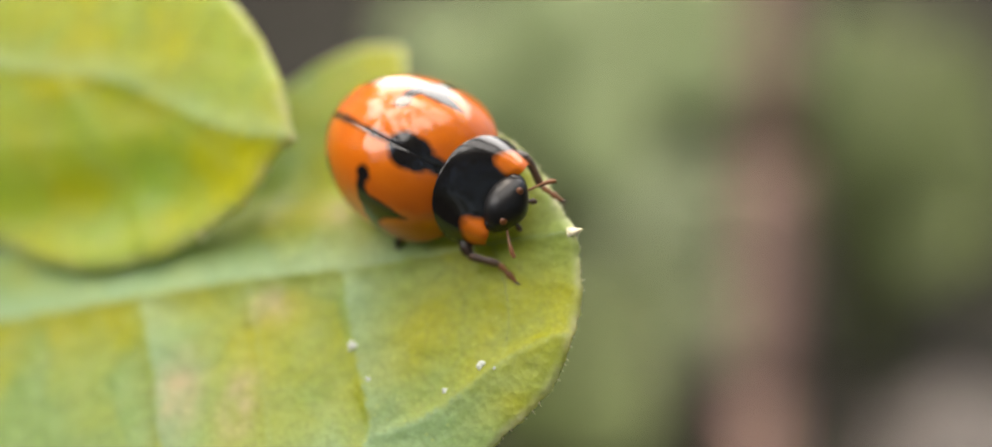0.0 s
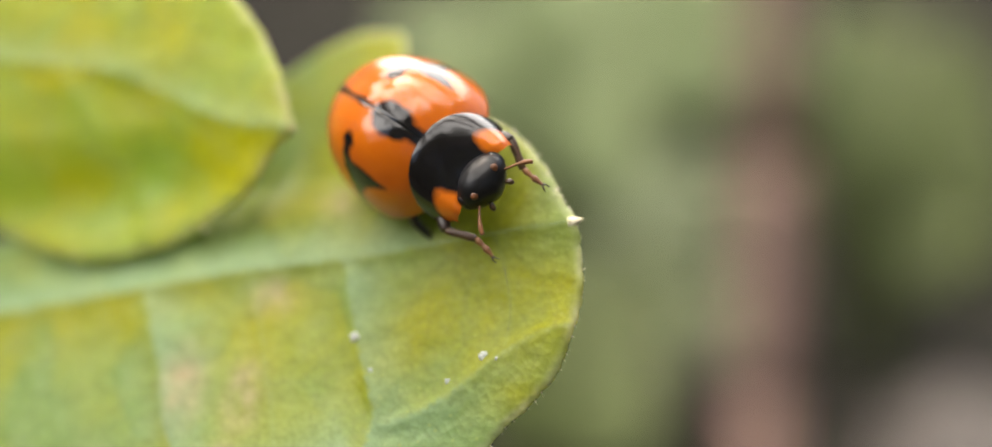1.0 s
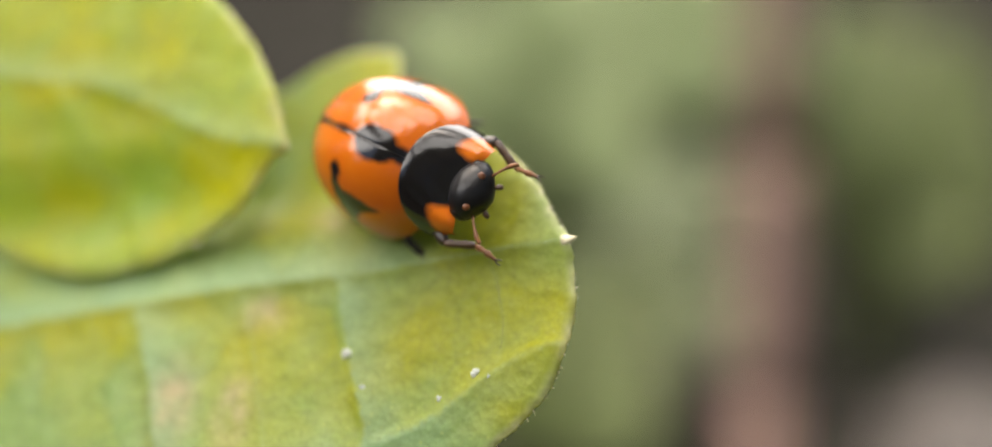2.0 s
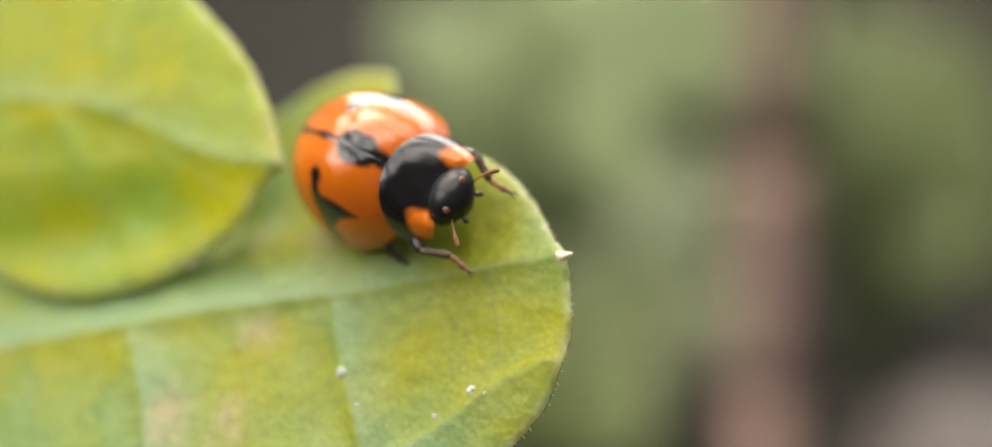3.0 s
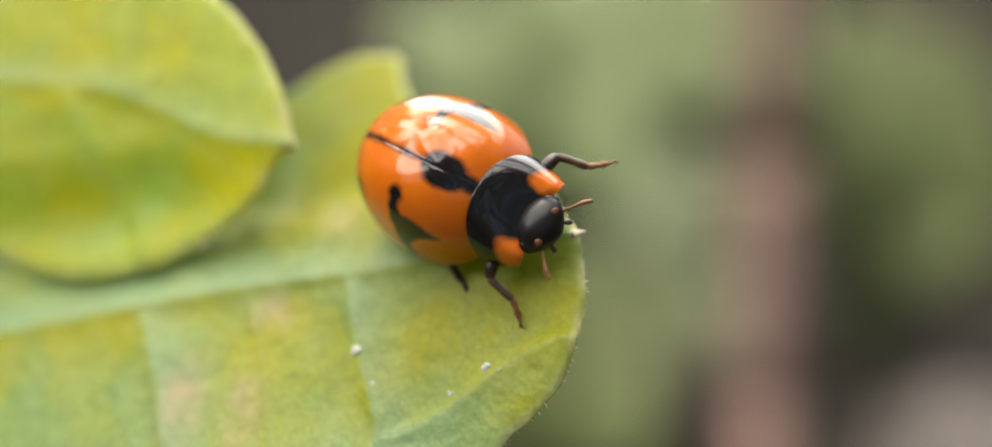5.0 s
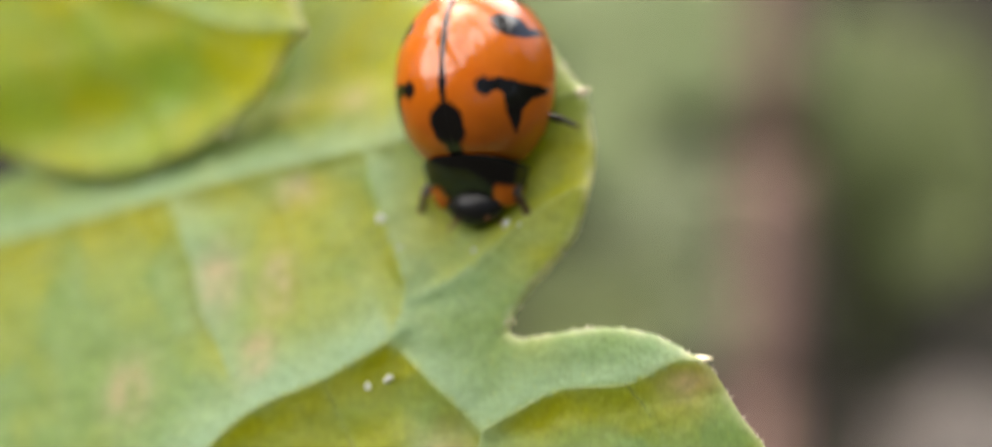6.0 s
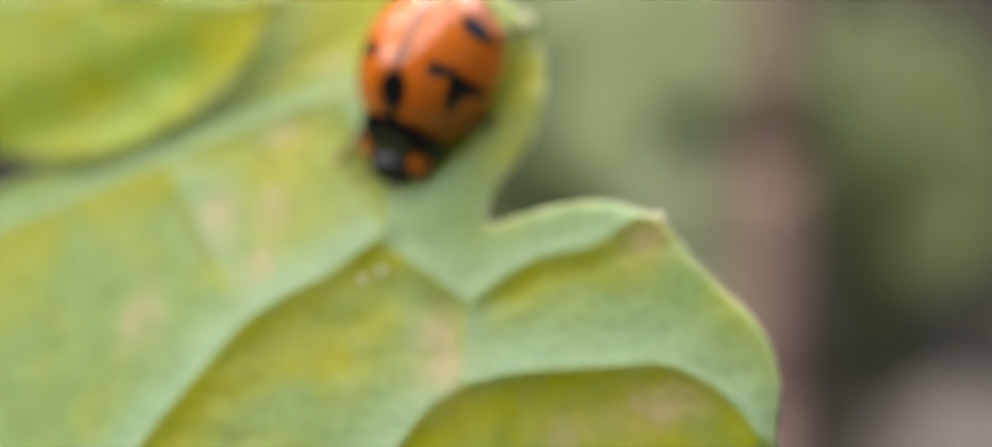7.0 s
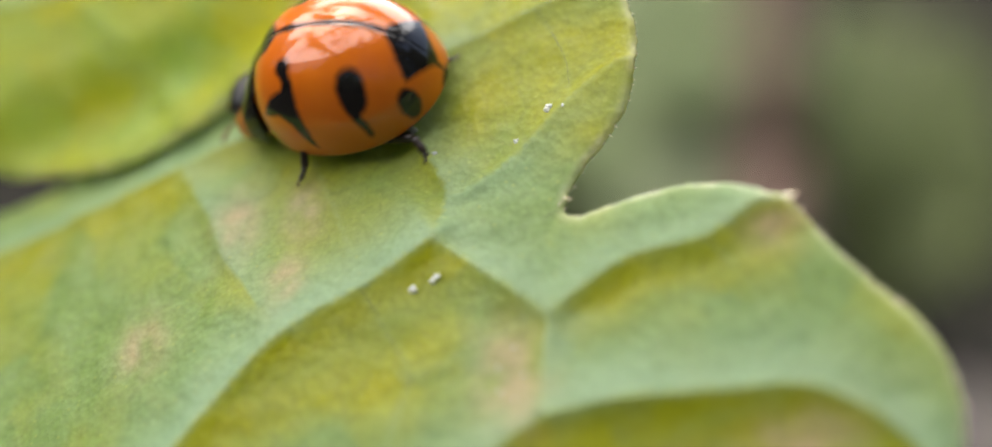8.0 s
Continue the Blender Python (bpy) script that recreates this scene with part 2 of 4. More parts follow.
VEINS = [
    ([(-20, -1.6), (-15, -1.5), (-10.6, -1.25), (-6.7, -1.05), (-4.1, -1.0), (-1.2, -0.82), (0.5, -0.72), (2.3, -0.63)], 0.30, 0.75),
    ([(-4.1, -1.0), (-3.8, -2.2), (-3.4, -3.6), (-3.0, -4.8), (-2.91, -5.52), (-3.24, -6.69)], 0.22, 0.5),
    ([(-14, -14), (-10.3, -10.9), (-8.5, -9.25), (-6.95, -8.1), (-5.08, -7.5), (-3.24, -6.69)], 0.62, 1.0),
    ([(-3.24, -6.69), (-2.25, -7.85), (-1.08, -9.23)], 0.42, 0.7),
    ([(-1.08, -9.23), (0.0, -8.75), (1.0, -8.4), (2.6, -8.45), (3.9, -8.05), (4.5, -8.1)], 0.40, 0.7),
    ([(-1.08, -9.23), (-1.4, -10.2), (-1.61, -11.52)], 0.32, 0.6),
    ([(-1.61, -11.52), (0.2, -11.6), (2.1, -11.9), (3.7, -12.2), (5.0, -13.3), (5.6, -14.6)], 0.62, 0.9),
    ([(-7, -17), (-5, -14.2), (-2.9, -12.1), (-1.61, -11.52)], 0.5, 0.8),
    ([(2.2, -3.25), (1.3, -3.45), (0.3, -3.95), (-0.99, -4.85), (-1.97, -5.3), (-2.91, -5.52)], 0.20, 0.5),
    ([(-5.05, -7.6), (-4.7, -8.9), (-4.41, -9.88), (-5.2, -11.5), (-6, -13)], 0.10, 0.4),
    ([(-4.41, -9.88), (-2.7, -9.45), (-1.5, -9.1)], 0.08, 0.4),
    ([(2.6, -8.45), (3.2, -9.6), (3.4, -10.8), (3.7, -12.2)], 0.12, 0.4),
    ([(-10.6, -1.25), (-9.4, -3.5), (-8.6, -5.6), (-6.95, -8.1)], 0.22, 0.7),
    ([(-7.0, -1.1), (-6.2, -3.4), (-5.6, -5.4), (-5.08, -7.5)], 0.15, 0.6),
    ([(-4.41, -9.88), (-4.95, -10.9), (-5.3, -12.2), (-5.4, -13.4)], 0.09, 0.4),
    ([(-1.9, -7.25), (-1.4, -6.95), (-0.8, -6.75), (-0.4, -6.7)], 0.06, 0.3),
    ([(0.2, -0.75), (0.45, -1.7), (0.6, -2.6), (0.5, -3.6)], 0.08, 0.3),
    ([(-1.6, -0.85), (-2.3, 0.6), (-3.4, 2.2), (-3.9, 4.4), (-3.9, 6.0)], 0.12, 0.6),
    ([(-6.7, -1.05), (-7.2, 0.8), (-7.3, 3.2), (-6.5, 5.6)], 0.15, 0.6),
]
LOBE_EDGE = [(-5.2, 2.5), (-5.8, 2.1), (-6.7, 1.05), (-7.6, 0.6), (-8.5, 0.3), (-9.5, 0.0), (-10.6, -0.2), (-12.9, -0.2), (-15.4, 0.7),
             (-17.8, 1.9), (-21, 4.5), (-22.3, 9), (-20.5, 13), (-15.5, 15.3), (-11.4, 12.7), (-9.2, 9.4), (-8.3, 8.0), (-7.2, 6.75), (-6.35, 5.55), (-5.75, 4.3), (-5.42, 3.2)]
LOBE_VEINS = [
    ([(-22, 7.8), (-18.5, 7.0), (-15.1, 6.0), (-11.5, 5.1), (-9.4, 4.1), (-7.3, 3.0), (-5.25, 2.5)], 0.20, 0.32),
    ([(-11.5, 5.1), (-10.4, 6.7), (-9.6, 8.6)], 0.15, 0.5),
    ([(-9.4, 4.1), (-8.7, 5.5), (-7.6, 6.8)], 0.10, 0.5),
    ([(-13.2, 5.5), (-11.5, 2.8), (-10.5, 0.1)], 0.16, 0.6),
    ([(-9.8, 4.3), (-8.7, 2.3), (-8.5, 0.5)], 0.10, 0.5),
    ([(-15, 6.0), (-14, 9), (-13.5, 12)], 0.15, 0.6),
]
BLOTCHES = [(-2.2, -10.4, 0.75, 1.35), (-6.2, -1.9, 0.6, 0.5), (-8.5, -4.2, 0.7, 1.0), (4.1, -8.6, 0.7, 0.5), (3.2, -13.2, 1.3, 0.6), (-7.0, -6.6, 0.5, 0.7),
            (-4.6, 0.9, 0.6, 0.5), (-6.6, -4.6, 0.5, 0.9), (-11, -7, 0.7, 0.9), (0.6, -13.4, 0.6, 0.5)]
YELLOW = [(-2.2, -2.6, 4.0, 2.2), (0.9, -0.6, 2.0, 2.6), (-5.2, -9.0, 3.4, 1.3), (-5.0, 6.0, 3.5, 2.5), (-2.0, 1.0, 6.5, 4.5), (0.5, -2.0, 3.5, 4.0), (1.4, -2.0, 1.9, 2.0), (1.0, -5.0, 2.0, 0.9), (2.0, -13.0, 4.5, 2.0), (-6.5, -9.6, 3.0, 1.2), (0.6, 0.9, 1.6, 1.2), (-6.0, -2.4, 2.2, 1.6), (-3.0, -3.0, 1.4, 1.2), (-5, 3.5, 2.5, 2.0)]


def segment_distance(p, line, signed=False):
    """Distance of each point of p from a polyline; signed: below 0 to the right of its way."""
    best, sign = np.full(len(p), 1e9), np.ones(len(p))
    for a, b in zip(line[:-1], line[1:]):
        d = b - a
        s = np.clip(((p - a) @ d) / max(d @ d, 1e-12), 0, 1)
        r = p - a - s[:, None] * d
        e = np.linalg.norm(r, axis=1)
        sign = np.where(e < best, np.sign(d[0] * r[:, 1] - d[1] * r[:, 0]), sign)
        best = np.minimum(best, e)
    return best * sign if signed else best


def vein_relief(p, veins):
    """Creases along the veins, steep on the right of each line: height, how much a point is vein, how yellow it is
    (painted shade tone, right side), and how pale (painted sky sheen, left side).
    """
    h, paint, yellow, sky_sheen = (np.zeros(len(p)) for _ in range(4))
    for points, height, width in veins:
        line = curve_points(points, 0.4)
        d = segment_distance(p, line, True)
        right = d < 0
        d = np.abs(d)
        past = np.zeros(len(p))
        for tip, before in ((line[-1], line[-2]), (line[0], line[1])):
            way = (tip - before) / np.linalg.norm(tip - before)
            past = np.maximum(past, np.where(np.linalg.norm(p - tip, axis=1) < d + 1e-6, (p - tip) @ way, 0))
        side = np.exp(-past / 0.25)
        h = np.maximum(h, height * np.exp(-(d / np.where(right, width * 0.80, width * (0.80 + 1.2 * side))) ** 0.95))
        paint = np.maximum(paint, min(1, 0.35 + height) * np.exp(-(d / (0.05 + 0.08 * height)) ** 2))
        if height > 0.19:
            sky_sheen = np.maximum(sky_sheen, np.where(right, 0, side * min(1, 0.3 + height * 1.2) * np.exp(-(d / (0.55 + 0.8 * width)) ** 2)))
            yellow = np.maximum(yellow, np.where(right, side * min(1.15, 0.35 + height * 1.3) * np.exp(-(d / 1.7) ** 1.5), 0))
    return h, paint, yellow, sky_sheen


def lumps(p, scale, seed):
    return np.array([noise.noise(Vector((u * scale, v * scale, seed))) for u, v in p])


def unevenness(p, seed):
    return 0.07 * lumps(p, 0.9, seed + 3) + 0.03 * lumps(p, 2.6, seed + 5)


def leaf_sheet(name, edge, veins, base, step, seed, mat, ripe=0.0):
    """A leaf blade as one closed mesh: upper face, lower face and a rounded rim."""
    thick = 0.22
    from mathutils.geometry import delaunay_2d_cdt
    ring = curve_points(edge, 0.11, closed=True)
    centre = np.roll(ring, -1, 0) - np.roll(ring, 1, 0)
    out = np.stack([centre[:, 1], -centre[:, 0]], 1)
    out /= np.linalg.norm(out, axis=1)[:, None]
    area = np.sum(ring[:, 0] * np.roll(ring[:, 1], -1) - np.roll(ring[:, 0], -1) * ring[:, 1])
    out *= 1 if area > 0 else -1
    rnd = np.random.RandomState(seed)
    ring = ring + out * (0.028 * lumps(ring, 3.5, seed) + 0.045 * rnd.rand(len(ring)))[:, None]
    lo, hi = ring.min(0), ring.max(0)
    gu, gv = np.meshgrid(np.arange(lo[0], hi[0], step), np.arange(lo[1], hi[1], step * 0.87))
    gu[1::2] += step / 2
    grid = np.stack([gu.ravel(), gv.ravel()], 1)
    grid += (rnd.rand(*grid.shape) - 0.5) * step * 0.25
    near = segment_distance(grid, np.vstack([ring[::4], ring[:1]]))
    grid = grid[near > step * 0.7]
    flat = [Vector(q) for q in ring] + [Vector(q) for q in grid]
    n = len(ring)
    verts2, _, tris, origin, _, _ = delaunay_2d_cdt(flat, [(i, (i + 1) % n) for i in range(n)], [], 1, 1e-6)
    p = np.array([tuple(v) for v in verts2])
    ridge, paint, yellow, sky_sheen = vein_relief(p, veins)
    rim_d = segment_distance(p, np.vstack([ring, ring[:1]]))
    h = base(p[:, 0], p[:, 1]) + ridge + unevenness(p, seed)
    rim = np.exp(-(rim_d / 0.13) ** 2) * np.clip(0.8 + 0.9 * lumps(p, 2.2, 21), 0.2, 1.2)
    t = thick * (0.35 + 0.65 * np.clip(rim_d / 0.25, 0, 1) ** 0.5)
    h = h - 0.04 * np.exp(-(rim_d / 0.3) ** 2)
    top = np.column_stack([p, h + t / 2]) * MM
    low = np.column_stack([p, h - t / 2]) * MM
    m = len(p)
    faces = []
    for f in tris:
        a, b, c = (p[i] for i in f[:3])
        f = tuple(f) if (b[0] - a[0]) * (c[1] - a[1]) - (b[1] - a[1]) * (c[0] - a[0]) > 0 else tuple(f)[::-1]
        faces.append(f)
        faces.append(tuple(i + m for i in f[::-1]))
    where = {}
    for i, o in enumerate(origin):
        for k in o:
            where[k] = i
    for i in range(n):
        a, b = where[i], where[(i + 1) % n]
        faces.append((a, a + m, b + m, b) if area > 0 else (b, b + m, a + m, a))
    me = mesh_of(name, np.vstack([top, low]), faces, mat)
    blotch = np.zeros(m)
    for u, v, a, b in BLOTCHES:
        q = ((p[:, 0] - u) / a) ** 2 + ((p[:, 1] - v) / b) ** 2
        blotch = np.maximum(blotch, 0.95 * np.exp(-q) * np.clip(0.75 + 0.9 * lumps(p, 1.7, 9), 0, 1))
    for u, v, a, b in YELLOW:
        q = ((p[:, 0] - u) / a) ** 2 + ((p[:, 1] - v) / b) ** 2
        yellow = np.maximum(yellow, 0.95 * np.exp(-q))
    yellow = np.maximum(yellow, ripe)
    sky_sheen = sky_sheen * (1 - np.exp(-((p[:, 0] - 1.4) / 3.0) ** 4 - ((p[:, 1] + 1.4) / 3.2) ** 4))
    for key, values in (("vein", paint), ("rim", rim), ("blotch", blotch), ("yellow_and_shade", yellow), ("sky_sheen", sky_sheen)):
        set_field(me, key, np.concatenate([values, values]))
    return me


def blade_height(u, v):
    """Height of the blade's upper face, millimetres."""
    p = np.array([[u, v]])
    return float(blade_base(p[:, 0], p[:, 1])[0] + vein_relief(p, VEINS)[0][0] + unevenness(p, 3)[0]) + 0.11


leaf = thing("leaf", "yellow-green lobed leaf with pale veins and toothed rim", "leaf")
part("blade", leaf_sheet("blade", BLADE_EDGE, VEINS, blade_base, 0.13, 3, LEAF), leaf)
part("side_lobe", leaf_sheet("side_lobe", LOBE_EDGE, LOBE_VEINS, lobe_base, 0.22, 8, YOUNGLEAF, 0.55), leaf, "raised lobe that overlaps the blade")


def vein_cord(points, height, base, veins, mat=None):
    """A fine pale cord that runs along the crest of a vein."""
    line = curve_points(points, 0.12)
    seed = 3 if veins is VEINS else 8
    h = base(line[:, 0], line[:, 1]) + vein_relief(line, veins)[0] + unevenness(line, seed)
    r = 0.012 + 0.025 * height
    k = np.linspace(1.0, 0.5, len(line)) * r
    verts, faces = tube([Vector((q[0], q[1], z + (0.098 if mat else 0.09))) * MM for q, z in zip(line, h)], list(k * MM), 6)
    return mesh_of("vein", verts, faces, mat or VEINGREEN)


for veins, base in ((VEINS, blade_base), (LOBE_VEINS, lobe_base)):
    for points, height, _ in veins:
        if height >= (0.25 if veins is VEINS else 0.2):
            part("vein", vein_cord(points, height, base, veins), leaf)
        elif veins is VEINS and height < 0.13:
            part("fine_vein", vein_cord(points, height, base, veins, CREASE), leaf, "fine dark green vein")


def spine(u, v, h, du, dv, dh, width):
    p = Vector((u, v, h)) * MM
    d = Vector((du, dv, dh)) * MM
    verts, faces = tube([p - d * 0.5, p, p + d * 0.5, p + d], [width * MM, width * 0.8 * MM, width * 0.45 * MM, width * 0.08 * MM], 8)
    return mesh_of("tooth", verts, faces, PALE)


for u, v, du, dv, w in ((2.34, -0.63, 0.26, 0.03, 0.15), (4.52, -8.08, 0.30, 0.02, 0.17)):
    part("tooth", spine(u, v, float(blade_base(u, v)) + 0.25, du, dv, 0.03, w), leaf, "pale pointed tooth on the rim")
part("tooth", spine(-5.34, 2.52, float(lobe_base(-5.3, 2.5)) + 0.10, 0.28, -0.05, 0.0, 0.10), leaf, "pale pointed tooth on the rim")
part("tooth", spine(-8.45, 0.32, float(lobe_base(-8.4, 0.3)), 0.08, -0.22, 0.0, 0.08), leaf, "pale pointed tooth on the rim")


def fluff(u, v, size, seed):
    """A speck of white fluff: a few lumpy grains run together."""
    rnd = random.Random(seed)
    verts, faces = [], []
    for g in range(5):
        c = Vector((u + rnd.uniform(-1, 1) * size * 0.7, v + rnd.uniform(-1, 1) * size * 0.6, blade_height(u, v) + size * 0.15))
        r = size * rnd.uniform(0.45, 0.75)
        o = len(verts)
        for j in range(7):
            for i in range(8):
                w, t = 2 * math.pi * i / 8, math.pi * j / 6
                k = r * rnd.uniform(0.7, 1.2)
                verts.append((c + Vector((math.sin(t) * math.cos(w), math.sin(t) * math.sin(w), 0.7 * math.cos(t))) * k) * MM)
        for j in range(6):
            for i in range(8):
                k = (i + 1) % 8
                faces.append((o + j * 8 + i, o + (j + 1) * 8 + i, o + (j + 1) * 8 + k, o + j * 8 + k))
    return mesh_of("fluff", verts, faces, WHITE)


for i, (u, v, size) in enumerate(((-0.07, -3.89, 0.12), (-1.02, -4.47, 0.07), (-3.45, -7.65, 0.12), (-3.98, -7.75, 0.11), (-3.55, -3.2, 0.12), (-3.05, -4.1, 0.06), (0.3, -4.0, 0.05), (-2.05, -9.75, 0.045), (-2.45, -10.15, 0.035), (-1.95, -10.45, 0.04), (-2.5, -10.75, 0.045), (-2.2, -11.0, 0.03))):
    part("fluff", fluff(u, v, size, i), leaf, "speck of white fluff stuck to the leaf")


def thread(points, r):
    line = curve_points([(u, v, float(blade_base(u, v)) + h) for u, v, h in points], 0.05)
    verts, faces = tube([Vector(q) * MM for q in line], [r * MM] * len(line), 6)
    return mesh_of("curled_hair", verts, faces, PALE)


part("curled_hair", thread([(-0.38, -6.55, 0.15), (-0.15, -6.45, 0.25), (-0.02, -6.58, 0.3)], 0.018), leaf, "pale curled hair in the notch")


def rim_hairs(edge, base, veins, seed):
    """Short pale bristles along a stretch of rim, too many to count."""
    rnd = random.Random(seed)
    ring = curve_points(edge, 0.13)
    verts, faces = [], []
    for i in range(1, len(ring) - 1):
        if rnd.random() < 0.3:
            continue
        d = ring[i + 1] - ring[i - 1]
        n = np.array([-d[1], d[0]]) / np.linalg.norm(d)
        t = d / np.linalg.norm(d)
        a = ring[i] - n * 0.04
        e = ring[i] + n * rnd.uniform(0.05, 0.15) + t * rnd.uniform(-0.06, 0.06)
        h = float(base(a[0], a[1])) + float(vein_relief(np.array([a]), veins)[0][0]) - 0.08 + rnd.uniform(-0.03, 0.05)
        w = rnd.uniform(0.025, 0.045)
        o = len(verts)
        for q, hh in ((a + t * w, h), (a - t * w, h), (a, h + w), (a, h - w), (e, h + rnd.uniform(-0.03, 0.04))):
            verts.append(Vector((q[0], q[1], hh)) * MM)
        faces += [(o, o + 2, o + 4), (o + 2, o + 1, o + 4), (o + 1, o + 3, o + 4), (o + 3, o, o + 4)]
    return mesh_of("rim_hairs", verts, faces, PALE)


tagged(part("rim_hairs", rim_hairs(BLADE_EDGE[8:38], blade_base, VEINS, 5), leaf, "short pale bristles along the rim"), kind="stuff")
tagged(part("rim_hairs", rim_hairs(LOBE_EDGE[14:] + LOBE_EDGE[:8], lobe_base, LOBE_VEINS, 6), leaf, "short pale bristles along the rim"), kind="stuff")


# ---- the beetle, millimetres: x ahead, y to its left, z up from its feet ----
XC, AX, AY, BASE, DOME = -0.42, 2.61, 2.16, 0.83, 2.53


def shell_z(r):
    return BASE + DOME * math.sqrt(max(0.0, 1 - r ** 2.35))


def oval(x, y, cx, cy, a, b, turn=0.0):
    """Signed closeness to an oval, about millimetres: above 0 inside."""
    c, s = math.cos(turn), math.sin(turn)
    dx, dy = x - cx, y - cy
    p, q = (dx * c + dy * s) / a, (-dx * s + dy * c) / b
    return (1 - math.hypot(p, q)) * min(a, b)


def stroke(x, y, line):
    """Signed closeness to a stroke through (x, y, half width) points."""
    best = -9.0
    for (ax, ay, aw), (bx, by, bw) in zip(line[:-1], line[1:]):
        dx, dy = bx - ax, by - ay
        k = min(1.0, max(0.0, ((x - ax) * dx + (y - ay) * dy) / (dx * dx + dy * dy)))
        best = max(best, aw + (bw - aw) * k - math.hypot(x - ax - dx * k, y - ay - dy * k))
    return best


def unrolled(x, y):
    """Place on the dome laid flat from its top, millimetres."""
    r = math.hypot((x - XC) / AX, y / AY)
    g = math.asin(min(r, 1.0)) / max(r, 1e-6)
    return (x - XC) * g, y * g


def shell_mark(x, y):
    """Black pattern of one wing case, y counted from the seam."""
    x, y = unrolled(x, abs(y))
    return max(
        0.085 - y if x < 2.2 else -1,
        oval(x, y, 1.74, 0.0, 0.66, 0.50),
        stroke(x, y, [(1.8, 0, 0.42), (2.35, 0, 0.24), (2.9, 0, 0.22)]),
        (1 - abs(x + 2.72) / (0.85 if x > -2.72 else 0.95) - y / 1.22) * 0.62,
        oval(x, y, -4.02, 0.0, 0.17, 0.50),
        oval(x, y, 0.71, 1.08, 0.25, 0.23),
        stroke(x, y, [(0.72, 1.1, 0.17), (0.63, 1.45, 0.18), (0.76, 1.86, 0.29), (1.35, 1.92, 0.27), (2.12, 1.98, 0.06)]),
        stroke(x, y, [(0.80, 1.86, 0.28), (0.78, 2.35, 0.27), (0.66, 2.95, 0.17), (0.56, 3.2, 0.06)]),
        stroke(x, y, [(1.25, 2.0, 0.24), (0.85, 2.3, 0.24)]),
        oval(x, y, -1.20, 1.73, 0.41, 0.57, 0.1),
        stroke(x, y, [(-1.16, 2.0, 0.28), (-1.27, 2.36, 0.15), (-1.56, 2.70, 0.12)]),
        oval(x, y, -2.90, 1.68, 0.42, 0.40),
    )


def wing_case(side):
    """One half of the dome, split at the seam, with a rolled outer margin."""
    rows, cols = 72, 128
    verts, mark = [], []
    for j in range(rows + 1):
        t = j / rows * 1.06
        for i in range(cols + 1):
            w = math.pi * i / cols
            r = math.sin(min(t, 1) * math.pi / 2)
            c, s = math.cos(w), math.sin(w)
            k = 2.3 if c > 0 else 2.0
            q = (abs(c) ** k + abs(s) ** k) ** (-1 / k)
            x, y, z = XC + AX * r * c * q * (0.97 if c > 0 else 1), AY * r * s * q, shell_z(r)
            if t > 1:
                f = (t - 1) / 0.06
                x, y, z = XC + (x - XC) * (1 - 0.10 * f), y * (1 - 0.10 * f), BASE - 0.10 * math.sin(f * 1.6)
            seam = math.exp(-(y / 0.035) ** 2)
            z -= 0.014 * seam
            if r > 0.90:
                z += 0.03 * math.sin((r - 0.90) / 0.10 * math.pi)
            verts.append(Vector((x, side * max(y, 0.004), z)) * MM)
            mark.append(shell_mark(x, y))
    n = cols + 1
    faces = []
    for j in range(rows):
        for i in range(cols):
            f = (j * n + i, (j + 1) * n + i, (j + 1) * n + i + 1, j * n + i + 1)
            faces.append(f if side > 0 else f[::-1])
    me = mesh_of("wing_case", verts, faces, SHELL)
    set_field(me, "mark", mark)
    return me


def neck_shield():
    """Black shield behind the head with an orange patch in each front corner."""
    rows, cols = 40, 64
    verts, mark = [], []
    for j in range(rows + 1):
        f = j / rows
        for i in range(cols + 1):
            s = -1 + 2 * i / cols
            a = math.sin(s * math.pi / 2)
            back = 1.80 + 0.06 * a * a
            front = 2.86 - 0.10 * a * a + 0.16 * math.exp(-((abs(a) - 0.8) / 0.2) ** 2) - 0.10 * math.exp(-(a / 0.5) ** 2)
            x = back + (front - back) * f
            y = a * (1.46 - 0.30 * f ** 1.4)
            top = 2.25 - 1.17 * f ** 1.3
            z = 0.66 + (top - 0.66) * max(0.0, 1 - abs(a) ** 2.3) ** 0.5
            z -= 0.10 * max(0, f - 0.93) / 0.07
            verts.append(Vector((x, y, z)) * MM)
            u, v = x - 2.48, abs(y) - 0.76 + 0.45 * (x - 2.48)
            mark.append(0.10 - (math.hypot(min(u - 0.10, 0), min(v - 0.10, 0)) * -1 + 0.20 if min(u, v) < 0.10 else 0.20 + min(u, v) - 0.10))
    n = cols + 1
    faces = [(j * n + i, (j + 1) * n + i, (j + 1) * n + i + 1, j * n + i + 1)[::-1] for j in range(rows) for i in range(cols)]
    me = mesh_of("neck_shield", verts, faces, SHIELD)
    set_field(me, "mark", mark)
    return me


def ball(name, mat, centre, radii, turn=(0, 0, 0), rings=20, sides=28, shape=None):
    m = Euler([radians(a) for a in turn]).to_matrix()
    verts, faces = [], []
    for j in range(rings + 1):
        t = math.pi * j / rings
        for i in range(sides):
            w = 2 * math.pi * i / sides
            p = Vector((math.sin(t) * math.cos(w), math.sin(t) * math.sin(w), math.cos(t)))
            if shape:
                p = shape(p)
            verts.append((Vector(centre) + m @ Vector((p.x * radii[0], p.y * radii[1], p.z * radii[2]))) * MM)
    for j in range(rings):
        for i in range(sides):
            k = (i + 1) % sides
            faces.append((j * sides + i, (j + 1) * sides + i, (j + 1) * sides + k, j * sides + k))
    return mesh_of(name, verts, faces, mat)


